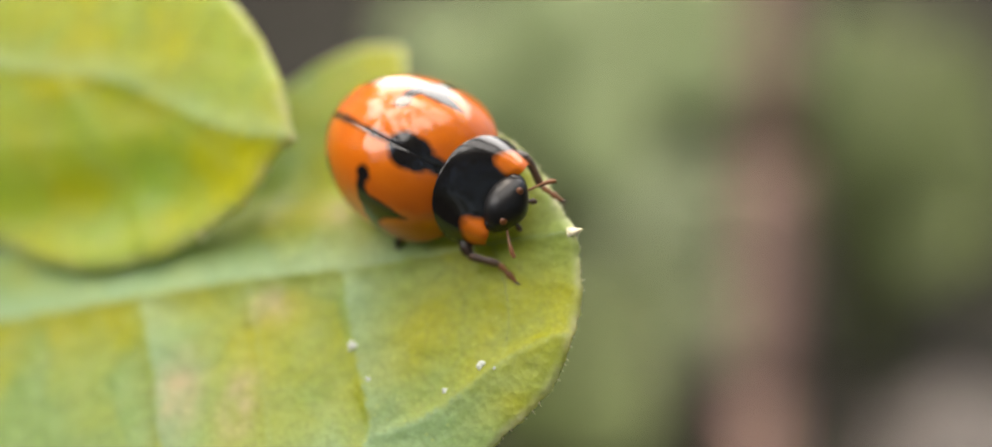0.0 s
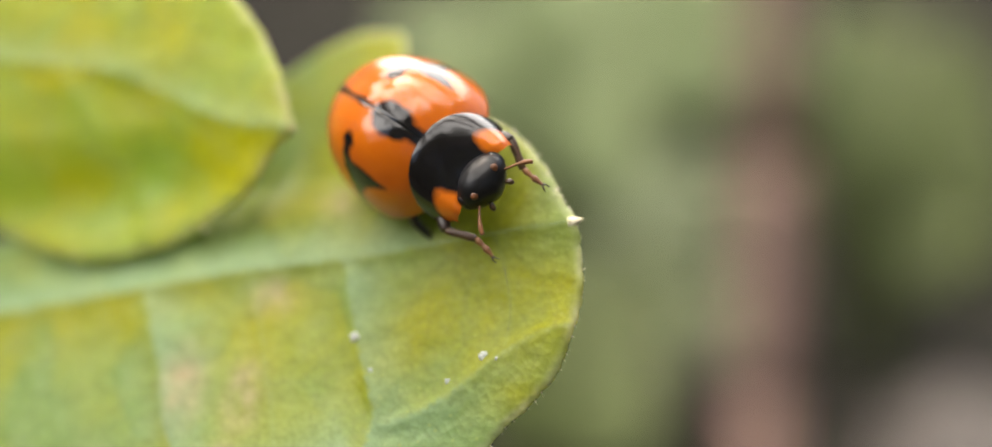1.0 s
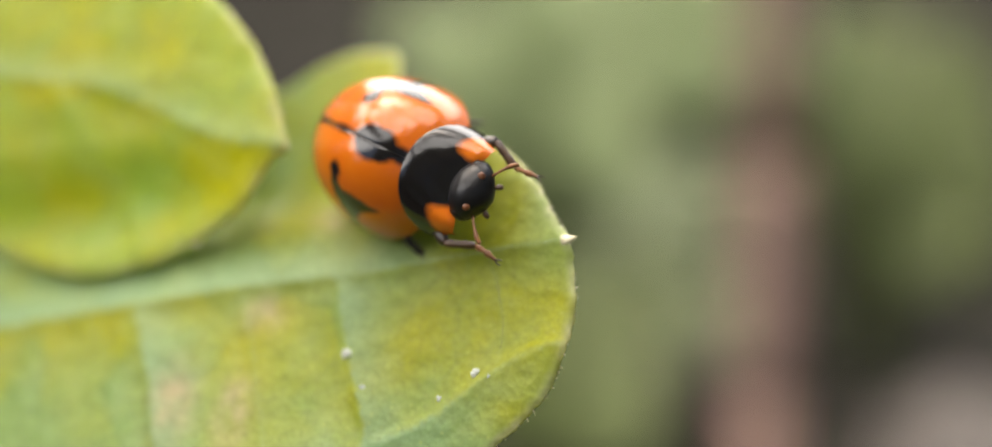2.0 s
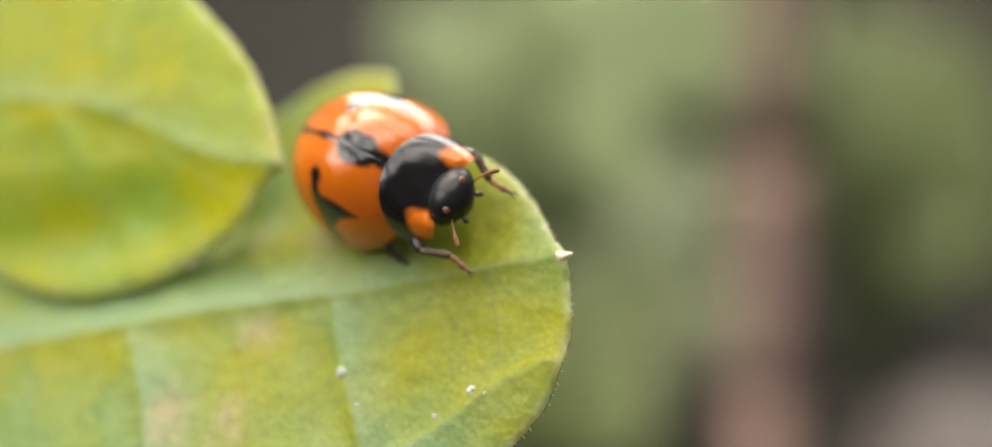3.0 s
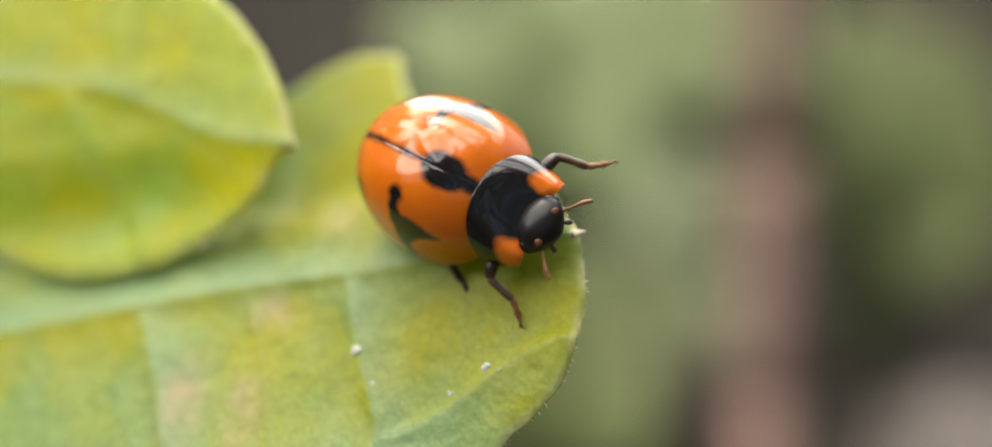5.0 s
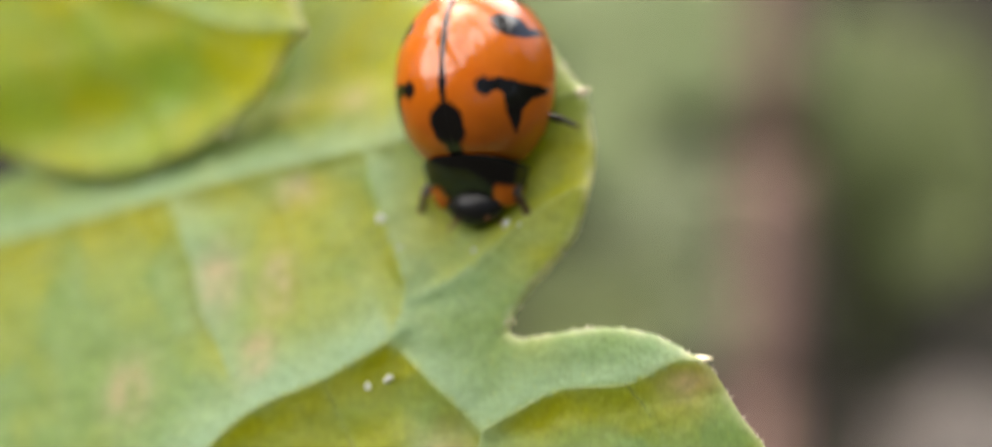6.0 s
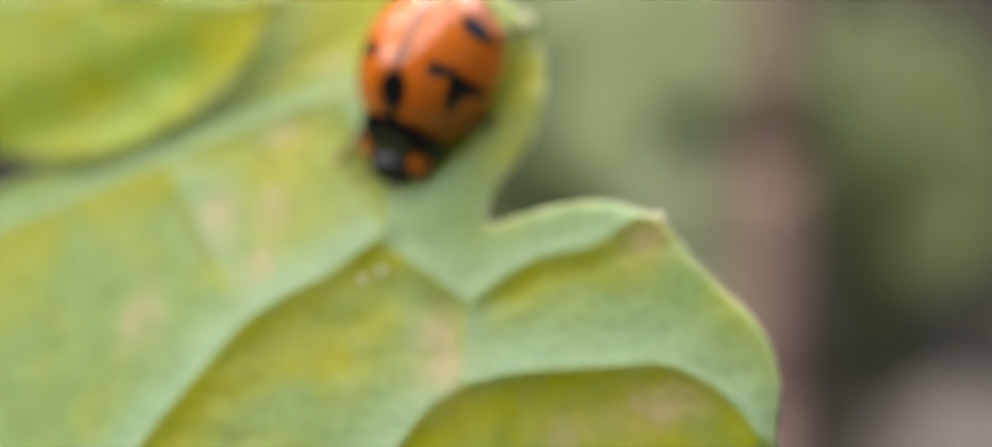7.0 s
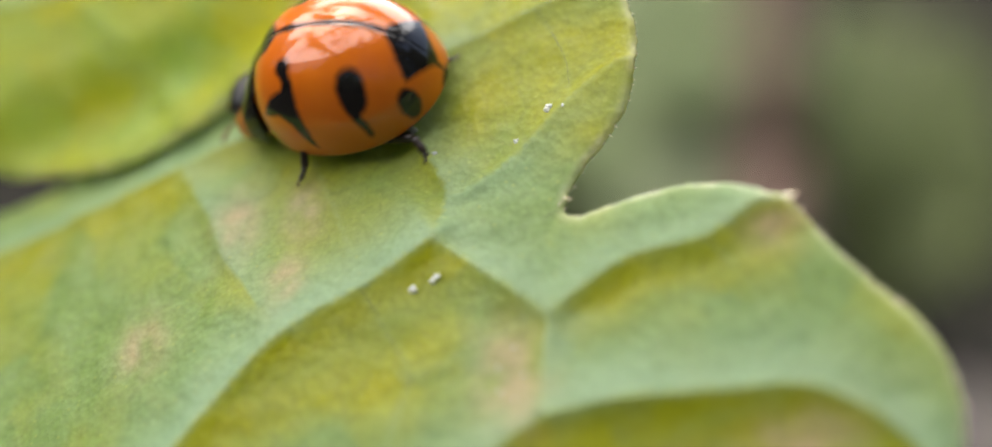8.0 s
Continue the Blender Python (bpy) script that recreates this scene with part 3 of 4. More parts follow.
def limb(name, points, radii, mat, sides=10):
    line = curve_points(points, 0.05)
    r = np.interp(np.linspace(0, 1, len(line)), np.linspace(0, 1, len(radii)), radii)
    verts, faces = tube([Vector(q) * MM for q in line], [x * MM for x in r], sides)
    return mesh_of(name, verts, faces, mat)


HIPS = {}
LEGS = (  # hip, knee, ankle, toe; the left side
    ("front", (2.00, 1.05, 0.68), (2.60, 1.43, 0.74), (3.10, 1.33, 0.16), (3.60, 1.54, -0.18)),
    ("middle", (0.50, 1.15, 0.66), (0.54, 1.96, 0.60), (0.62, 2.16, 0.10), (0.76, 2.38, -0.16)),
    ("hind", (-0.85, 1.50, 0.50), (-2.28, 1.64, 0.52), (-2.54, 1.82, 0.20), (-2.66, 2.08, -0.10)),
)


def add_leg(bug, which, side, hip, knee, ankle, toe):
    leg = thing("leg", "", "")
    leg.parent = bug
    skin = LEGBROWN if which == "front" else LEGDARK

    def rel(p):
        return ((p[0] - hip[0]), side * (p[1] - hip[1]), p[2] - hip[2])
    h, k, a, t = rel(hip), rel(knee), rel(ankle), rel(toe)

    def along(p, q, f, up=0.0):
        return tuple(p[i] + (q[i] - p[i]) * f + (up if i == 2 else 0) for i in range(3))
    part("thigh", limb("thigh", [h, along(h, k, 0.5, 0.06), k], [0.13, 0.18, 0.175, 0.12], LEGDARK), leg)
    part("shin", limb("shin", [k, along(k, a, 0.5, 0.03), a], [0.10, 0.11, 0.095, 0.11, 0.085], skin), leg)
    foot = part("foot", limb("foot", [a, along(a, t, 0.5, -0.02), t], [0.055, 0.09, 0.05, 0.095, 0.05, 0.04], FOOTAMBER if which == "front" else skin), leg)
    d = Vector(t) - Vector(a)
    d.normalize()
    n = d.cross(Vector((0, 0, 1)))
    for s in (-1, 1):
        tip = Vector(t) + d * 0.16 + n * 0.09 * s
        part("claw", limb("claw", [t, tuple(Vector(t) + d * 0.10 + n * 0.07 * s + Vector((0, 0, 0.03))), tuple(tip + Vector((0, 0, -0.04)))], [0.03, 0.02, 0.008], LEGBROWN, 6), foot)
    leg.location = Vector((hip[0], side * hip[1], hip[2])) * MM
    HIPS[(which, side)] = (leg, leg.location.copy(), Vector(t) * MM)
    return leg


def build_beetle():
    bug = thing("ladybird", "glossy orange ladybird with black marks walking on the leaf", "ladybird")
    for side in (1, -1):
        part("wing_case", wing_case(side), bug, "glossy orange wing case with black marks")
    part("neck_shield", neck_shield(), bug, "black neck shield with orange front corners")
    part("belly", ball("belly", BLACK, (-0.50, 0, 0.70), (2.38, 1.95, 0.40)), bug, "black underside")
    part("chest", ball("chest", BLACK, (1.75, 0, 0.86), (0.95, 1.22, 0.48)), bug, "black underside")

    def face(p):
        q = p.copy()
        if q.x > 0:
            q.x *= 1 - 0.25 * abs(q.y)
        return q
    head = part("head", ball("head", BLACK, (2.86, 0, 0.72), (0.58, 0.78, 0.58), (0, 42, 0), shape=face), bug, "black head with pale spots")
    for side in (1, -1):
        part("eye", ball("eye", BLACK, (2.84, 0.64 * side, 0.78), (0.25, 0.16, 0.27)), head, "black compound eye")
        part("face_spot", ball("face_spot", ORANGE, (3.27, 0.42 * side, 0.96), (0.10, 0.10, 0.05), (0, 62, 0), 10, 14), head, "small dull orange face spot")
        part("feeler", limb("feeler", [(3.16, 0.52 * side, 0.62), (3.38, 0.76 * side, 0.58), (3.56, 0.98 * side, 0.48), (3.66, 1.08 * side, 0.38)], [0.035, 0.03, 0.035, 0.065, 0.05], FOOTAMBER, 8), head, "short brown clubbed feeler")
        part("mouth_palp", limb("mouth_palp", [(3.14, 0.26 * side, 0.44), (3.25, 0.37 * side, 0.34), (3.30, 0.41 * side, 0.24)], [0.05, 0.05, 0.09, 0.04], LEGBROWN, 8), head, "brown mouth palp")
    part("upper_lip", ball("upper_lip", LEGBROWN, (3.16, 0, 0.50), (0.20, 0.34, 0.12), (0, 50, 0), 10, 16), head, "brown upper lip")
    for which, *joints in LEGS:
        for side in (1, -1):
            add_leg(bug, which, side, *joints)
    return bug


ORANGE = plain_material("orange_skin", (0.07, 0.022, 0.007), (0.15, 0.05, 0.015), 2500, 0.40, 0.0, 0.4, 0.2)
beetle = build_beetle()


def build_ant():
    ant = thing("ant", "tiny dark brown ant on the underside of the leaf", "ant")
    part("abdomen", ball("abdomen", BLACK, (-0.75, 0, 0.42), (0.48, 0.32, 0.30), (0, 8, 0), 14, 18), ant)
    part("chest", ball("chest", LEGBROWN, (0.0, 0, 0.40), (0.38, 0.19, 0.20), (0, 0, 0), 12, 16), ant)
    head = part("head", ball("head", LEGBROWN, (0.58, 0, 0.40), (0.26, 0.24, 0.20), (0, 15, 0), 12, 16), ant)
    for side in (1, -1):
        part("feeler", limb("feeler", [(0.75, 0.12 * side, 0.45), (1.0, 0.40 * side, 0.62), (1.35, 0.45 * side, 0.40)], [0.03, 0.025, 0.035], LEGBROWN, 6), head)
        for x, d in ((0.22, 0.35), (0.0, 0.0), (-0.2, -0.45)):
            part("leg", limb("leg", [(x, 0.12 * side, 0.36), (x + d * 0.5, 0.50 * side, 0.62), (x + d, 0.85 * side, 0.2), (x + d * 1.3, 1.05 * side, 0.02)], [0.05, 0.04, 0.03, 0.02], LEGBROWN, 6), ant)
    return ant


ant = build_ant()


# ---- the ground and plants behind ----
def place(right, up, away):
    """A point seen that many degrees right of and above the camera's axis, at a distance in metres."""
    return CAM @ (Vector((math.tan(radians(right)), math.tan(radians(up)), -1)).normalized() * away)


def ground_sheet():
    verts, faces = [], []
    steps = [0.0, 0.1, 0.2, 0.3, 0.4, 0.5, 0.6, 0.7, 0.8, 0.9, 1.0, 1.2, 1.5, 2, 3, 5, 10, 30, 100, 400]
    sides = 48
    for j, r in enumerate(steps):
        for i in range(sides):
            w = 2 * math.pi * i / sides
            x, y = r * math.cos(w), 0.6 + r * math.sin(w)
            z = 0.012 * noise.noise(Vector((x * 6, y * 6, 0))) * (1 if r < 3 else 0)
            verts.append((x, y, z))
    for j in range(len(steps) - 1):
        for i in range(sides):
            k = (i + 1) % sides
            faces.append((j * sides + i, (j + 1) * sides + i, (j + 1) * sides + k, j * sides + k))
    return mesh_of("ground", verts, faces, SOIL)


ground = tagged(new("ground", ground_sheet()), "bare grey-brown soil far out of focus", "ground", kind="structure")


def broad_leaf_mesh(name, length, width, mat, bend=0.25, fold=0.2):
    n, k = 14, 8
    verts, faces = [], []
    for layer in (0, -0.0012):
        for j in range(n + 1):
            t = j / n
            w = width / 2 * (math.sin(math.pi * t ** 0.8) ** 0.8) + 0.002
            for i in range(k + 1):
                s = -1 + 2 * i / k
                verts.append((s * w, t * length, -bend * length * t * t + fold * abs(s) * w + layer))
    m = (n + 1) * (k + 1)
    for j in range(n):
        for i in range(k):
            a = j * (k + 1) + i
            f = (a, a + 1, a + k + 2, a + k + 1)
            faces += [f, tuple(q + m for q in f[::-1])]
    return mesh_of(name, verts, faces, mat)


def plant(name, label, foot, leaves, mat, stem_mat):
    """A low plant: stalks from one foot, each with one broad leaf at its end."""
    base = thing(name, label, "plant", "plants behind the leaf")
    base.location = (foot[0], foot[1], 0)
    for at, length, width, heading, pitch in leaves:
        a = Vector(at) - Vector((foot[0], foot[1], 0))
        mid = Vector((a.x * 0.35, a.y * 0.35, a.z * 0.6))
        line = curve_points([(0, 0, -0.005), tuple(mid), tuple(a)], 0.02)
        v, f = tube(line, list(np.linspace(0.003, 0.0015, len(line))), 8)
        part("stalk", mesh_of("stalk", v, f, stem_mat), base)
        ob = part("leaf_blade", broad_leaf_mesh("leaf_blade", length, width, mat), base)
        ob.matrix_basis = pose(*a, pitch, 0, heading)
    return base


def stem():
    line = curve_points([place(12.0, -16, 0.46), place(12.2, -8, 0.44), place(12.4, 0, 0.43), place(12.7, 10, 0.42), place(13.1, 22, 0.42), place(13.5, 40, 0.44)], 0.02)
    line = [Vector(q) for q in line]
    foot = line[0].copy()
    foot.z = -0.01
    rel = [Vector(q) - Vector((foot.x, foot.y, 0)) for q in [foot] + line]
    base = thing("stem", "upright pinkish-brown plant stem out of focus", "stem")
    base.location = (foot.x, foot.y, 0)
    n = len(rel)
    cuts = [0, n // 5, 2 * n // 5, 3 * n // 5, 4 * n // 5, n - 1]
    for a, b in zip(cuts[:-1], cuts[1:]):
        radii = [0.0092 + 0.0005 * noise.noise(Vector((0, 0, i * 0.7))) + 0.0006 * math.exp(-min(i - a, b - i) * 0.9) for i in range(a, b + 1)]
        v, f = tube(rel[a:b + 1], radii, 14)
        part("stem_joint", mesh_of("stem_joint", v, f, BARK), base)
    return base


stem()


def rock(name, label, at, size, seed, mat):
    verts, faces = [], []
    rings, sides = 16, 24
    for j in range(rings + 1):
        t = math.pi * j / rings
        for i in range(sides):
            w = 2 * math.pi * i / sides
            p = Vector((math.sin(t) * math.cos(w), math.sin(t) * math.sin(w), math.cos(t)))
            k = 1 + 0.22 * noise.noise(p * 1.6 + Vector((seed, 0, 0))) + 0.08 * noise.noise(p * 5 + Vector((seed, 3, 0)))
            verts.append((p.x * size[0] * k, p.y * size[1] * k, p.z * size[2] * k + size[2] * 0.6))
    for j in range(rings):
        for i in range(sides):
            k = (i + 1) % sides
            faces.append((j * sides + i, (j + 1) * sides + i, (j + 1) * sides + k, j * sides + k))
    ob = tagged(new(name, mesh_of(name, verts, faces, mat)), label, "stone")
    ob.location = at
    return ob


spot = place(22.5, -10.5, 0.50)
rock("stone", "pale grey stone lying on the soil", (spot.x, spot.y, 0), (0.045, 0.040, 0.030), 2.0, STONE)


def pebbles():
    """Brownish stones lying between the plants."""
    rnd = random.Random(3)
    for i in range(13):
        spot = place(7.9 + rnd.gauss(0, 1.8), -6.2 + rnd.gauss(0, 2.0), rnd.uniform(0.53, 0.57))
        r = rnd.uniform(0.012, 0.022)
        tagged(rock("stone", "brownish stone lying on the soil between the plants", (spot.x, spot.y, 0), (r * 1.3, r, r * 1.2), 7.0 + i, BROWNSTONE), group="stones between the plants")


pebbles()


def leaves_round(right, up, spread, rise, count, seed):
    """Leaves strewn round a direction from the camera: their stalk ends, sizes and turns."""
    rnd = random.Random(seed)
    made = []
    for _ in range(count):
        x, y, away = right + rnd.gauss(0, spread), up - 1.5 + rnd.gauss(0, rise), rnd.uniform(0.52, 0.66)
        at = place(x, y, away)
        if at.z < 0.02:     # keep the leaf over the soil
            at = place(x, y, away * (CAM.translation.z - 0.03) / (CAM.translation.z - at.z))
        made.append((at, rnd.uniform(0.035, 0.06), rnd.uniform(0.022, 0.036), rnd.uniform(-40, 40), rnd.uniform(52, 72)))
    return made


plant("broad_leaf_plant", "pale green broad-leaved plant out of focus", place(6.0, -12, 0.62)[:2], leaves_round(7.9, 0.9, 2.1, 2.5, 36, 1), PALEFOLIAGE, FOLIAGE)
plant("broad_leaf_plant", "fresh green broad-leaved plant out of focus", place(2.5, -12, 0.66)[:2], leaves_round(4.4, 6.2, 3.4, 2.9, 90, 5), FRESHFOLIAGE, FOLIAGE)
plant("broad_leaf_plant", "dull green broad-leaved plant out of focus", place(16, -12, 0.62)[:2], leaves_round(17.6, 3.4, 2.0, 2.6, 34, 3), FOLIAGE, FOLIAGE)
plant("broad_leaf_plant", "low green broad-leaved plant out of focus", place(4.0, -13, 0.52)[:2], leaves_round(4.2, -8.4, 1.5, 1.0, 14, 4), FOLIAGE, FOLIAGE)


def hedge():
    """A ring of dark leaves round the place, out of view, added to block sky light; it is open towards the sun and
    overhead.
    """
    rnd = np.random.RandomState(4)
    count = 20000
    az = rnd.uniform(-math.pi, math.pi, count)
    deg = np.degrees(az)
    rise = np.interp(deg, [-180, -160, -145, -132, -95, -80, -60, -25, -12, 70, 82, 120, 150, 180], [60, 52, 26, 13, 13, 36, 38, 30, 5, 6, 30, 46, 58, 60])
    rise = rise + 5 * np.sin(az * 7) + 4 * np.sin(az * 17 + 1) + rnd.normal(0, 2.0, count)
    away = rnd.uniform(1.7, 2.3, count)
    top = away * np.tan(np.radians(rise)) + 0.3
    z = top * rnd.uniform(0, 1, count) ** 0.8
    verts, faces = [], []
    for i in range(count):
        c = Vector((away[i] * math.sin(az[i]), away[i] * math.cos(az[i]), z[i]))
        m = Euler(rnd.uniform(-1.2, 1.2, 3) + np.array([1.2, 0, -az[i]])).to_matrix()
        size = rnd.uniform(0.05, 0.11)
        o = len(verts)
        for x, y, h in ((0, -1, 0), (0.42, -0.1, 0.12), (0, 1.1, 0), (-0.42, -0.1, 0.12)):
            verts.append(c + m @ Vector((x, y, h)) * size)
        faces.append((o, o + 1, o + 2, o + 3))
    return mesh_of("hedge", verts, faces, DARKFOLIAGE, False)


tagged(new("hedge", hedge()), "unseen ring of dark leaves added to block sky light", "hedge", kind="stuff")


def toward(azimuth, elevation, away):
    a, e = radians(azimuth), radians(elevation)
    return Vector((math.sin(a) * math.cos(e), math.cos(a) * math.cos(e), math.sin(e))) * away


def leaf_cloud(name, spots, rnd):
    verts, faces = [], []
    for az, el in spots:
        c = toward(az, el, rnd.uniform(2.3, 2.9))
        m = Euler(rnd.uniform(-0.9, 0.9, 3)).to_matrix()
        size = rnd.uniform(0.06, 0.14)
        o = len(verts)
        a = rnd.uniform(0, 6.28)
        for x, y, h in ((0, -1, 0), (0.45, -0.1, 0.1), (0, 1.1, 0), (-0.45, -0.1, 0.1)):
            q = m @ Vector((x * math.cos(a) - y * math.sin(a), x * math.sin(a) + y * math.cos(a), h))
            verts.append(c + q * size)
        faces.append((o, o + 1, o + 2, o + 3))
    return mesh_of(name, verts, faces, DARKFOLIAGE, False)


def unseen_tree():
    """A tree beside the hedge, out of view, added to break up the shell's highlights; its boughs arch over the place
    and the sky shows over and under them.
    """
    rnd = np.random.RandomState(11)
    tree = thing("tree", "unseen leafy tree added to break up the shell's highlights", "tree")
    spots = []
    for i in range(900):
        az = rnd.uniform(-70, 150)
        spots.append((az, 56 + 5 * math.sin(az * 0.06) + rnd.normal(0, 4.5)))
    lines = [[(az, 56 + 5 * math.sin(az * 0.06)) for az in range(80, 155, 8)], [(az, 56 + 5 * math.sin(az * 0.06)) for az in range(80, -75, -8)]]
    for start, way, count in (((200, 62), (3.0, 0.9), 40), ((120, 86), (0, -0.8), 30), ((300, 60), (2.0, 0.9), 50), ((170, 48), (3, 0.6), 60), ((20, 84), (1.5, -1.2), 26), ((180, 44), (1.5, 0.1), 70), ((180, 46), (1.5, 0.1), 70), ((255, 40), (0.3, 1.0), 34)):
        lines.append([(start[0] + way[0] * k, start[1] + way[1] * k) for k in range(0, count, 4)])
        for k in range(count):
            spots.append((start[0] + way[0] * k + rnd.normal(0, 2.5), start[1] + way[1] * k + rnd.normal(0, 1.6)))
    fork = toward(80, 53, 2.75)
    root = Vector((2.75, 0.45, 0))
    line = curve_points([tuple(root - Vector((0, 0, 0.1))), tuple(root + Vector((0.02, 0, 0.9))), tuple(root.lerp(fork, 0.6) + Vector((0.35, 0, 0.3))), tuple(fork)], 0.15)
    v, f = tube(line, list(np.linspace(0.13, 0.06, len(line))), 12)
    part("trunk", mesh_of("trunk", v, f, BARK), tree)
    for i, way in enumerate(lines):
        pts = [toward(az, el, 2.6) for az, el in way]
        if i > 1:
            pts = [fork] + sorted(pts, key=lambda q: (q - fork).length)
        v, f = tube(pts, list(np.linspace(0.03, 0.006, len(pts))), 8)
        part("bough", mesh_of("bough", v, f, BARK), tree)
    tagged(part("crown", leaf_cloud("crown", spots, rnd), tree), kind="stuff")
    return tree


unseen_tree()


# ---- what moves ----
LEAF_ROWS = (  # seconds, place before the camera in millimetres, turn in degrees
    (0, 0, 0, -32.3, -17.94, -22.12, 6.94),
    (0.25, -0.102, 0.012, -32.212, -17.89, -21.77, 6.82),
    (0.5, -0.163, 0.029, -32.159, -17.86, -21.56, 6.75),
    (0.75, -0.068, 0.162, -32.194, -17.2, -22.18, 6.9),
    (1, 0.027, 0.283, -32.229, -16.54, -22.81, 7.03),
    (1.25, 0, 0.254, -32.174, -16.69, -22.51, 7.03),
    (1.5, -0.049, 0.187, -32.119, -17, -22.19, 7.02),
    (1.75, -0.091, 0.056, -32.159, -17.3, -22.16, 7.02),
    (2, -0.155, -0.191, -32.278, -17.84, -22.1, 7.02),
    (2.2, -0.293, -0.651, -32.77, -19.65, -19.74, 6.78),
    (2.5, -0.289, -0.651, -32.648, -19.66, -20.12, 7.01),
    (2.75, -0.282, -0.651, -32.438, -19.66, -20.79, 7.39),
    (3, -0.275, -0.651, -32.227, -19.62, -21.47, 7.76),
    (3.3, -0.271, -0.652, -32.105, -19.44, -21.88, 7.91),
    (3.5, -0.29, -0.683, -32.17, -18.9, -21.4, 7.6),
    (3.75, -0.216, -0.759, -31.953, -19.58, -21.02, 7.54),
    (4, -0.106, -0.848, -31.64, -20.29, -20.82, 7.57),
    (4.2, -0.056, -0.904, -31.511, -19.53, -21.53, 7.95),
    (4.5, -0.006, -0.761, -31.717, -19.35, -21.41, 7.94),
    (4.75, 0.027, -0.473, -32.075, -19.23, -21.15, 7.91),
    (5, 0.056, -0.095, -32.434, -19.13, -20.79, 7.89),
    (5.3, 0.09, 0.395, -32.64, -19.05, -20.34, 7.92),
    (5.4, 0.099, 0.563, -32.638, -20.22, -19.95, 8.52),
    (5.5, 0.111, 0.802, -32.634, -21.39, -19.63, 9.2),
    (5.6, 0.245, 1.31, -32.476, -21.563, -20.776, 9.581),
    (5.7, 0.368, 1.964, -32.321, -21.156, -22.012, 9.811),
    (5.8, 0.343, 2.592, -32.792, -19.149, -21.519, 10.342),
    (5.9, 0.312, 3.171, -33.496, -16.692, -21.015, 10.733),
    (6, 0.285, 3.604, -34.097, -15.284, -20.281, 10.553),
    (6.1, 0.23, 4.222, -34.672, -19.129, -20.821, 13.659),
    (6.2, 0.124, 4.575, -35.282, -23.693, -20.62, 16.794),
    (6.3, 0.015, 4.593, -35.952, -24.381, -18.408, 16.596),
    (6.4, -0.086, 4.55, -36.536, -26.429, -16.246, 16.429),
    (6.5, -0.208, 4.567, -37.043, -26.346, -14.983, 15.811),
    (6.6, -0.37, 4.733, -37.606, -26.125, -14.859, 16.016),
    (6.7, -0.603, 5.078, -38.173, -25.733, -14.776, 16.652),
    (6.8, -0.841, 5.487, -38.687, -25.271, -14.742, 17.427),
    (6.9, -1.017, 5.84, -39.091, -24.83, -14.758, 18.063),
    (7, -1.062, 6.018, -39.325, -24.488, -14.854, 18.238),
    (7.1, -1.02, 5.947, -38.956, -24.648, -14.665, 17.962),
    (7.2, -0.858, 5.873, -38.279, -24.857, -14.697, 17.675),
    (7.3, -0.615, 5.795, -37.397, -25.126, -14.818, 17.389),
    (7.4, -0.394, 5.982, -36.455, -24.687, -13.835, 17.432),
    (7.5, -0.163, 6.164, -35.509, -24.298, -12.702, 17.465),
    (7.6, 0.428, 6.048, -33.522, -28.027, -15.123, 18.863),
    (7.7, 0.815, 5.919, -32.761, -28.786, -15.416, 19.199),
    (7.8, 0.897, 5.877, -32.583, -29.535, -15.739, 19.836),
    (7.9, 0.941, 5.849, -32.516, -30.333, -16.072, 20.502),
    (8, 0.984, 5.822, -32.448, -31.132, -16.395, 21.169),
)
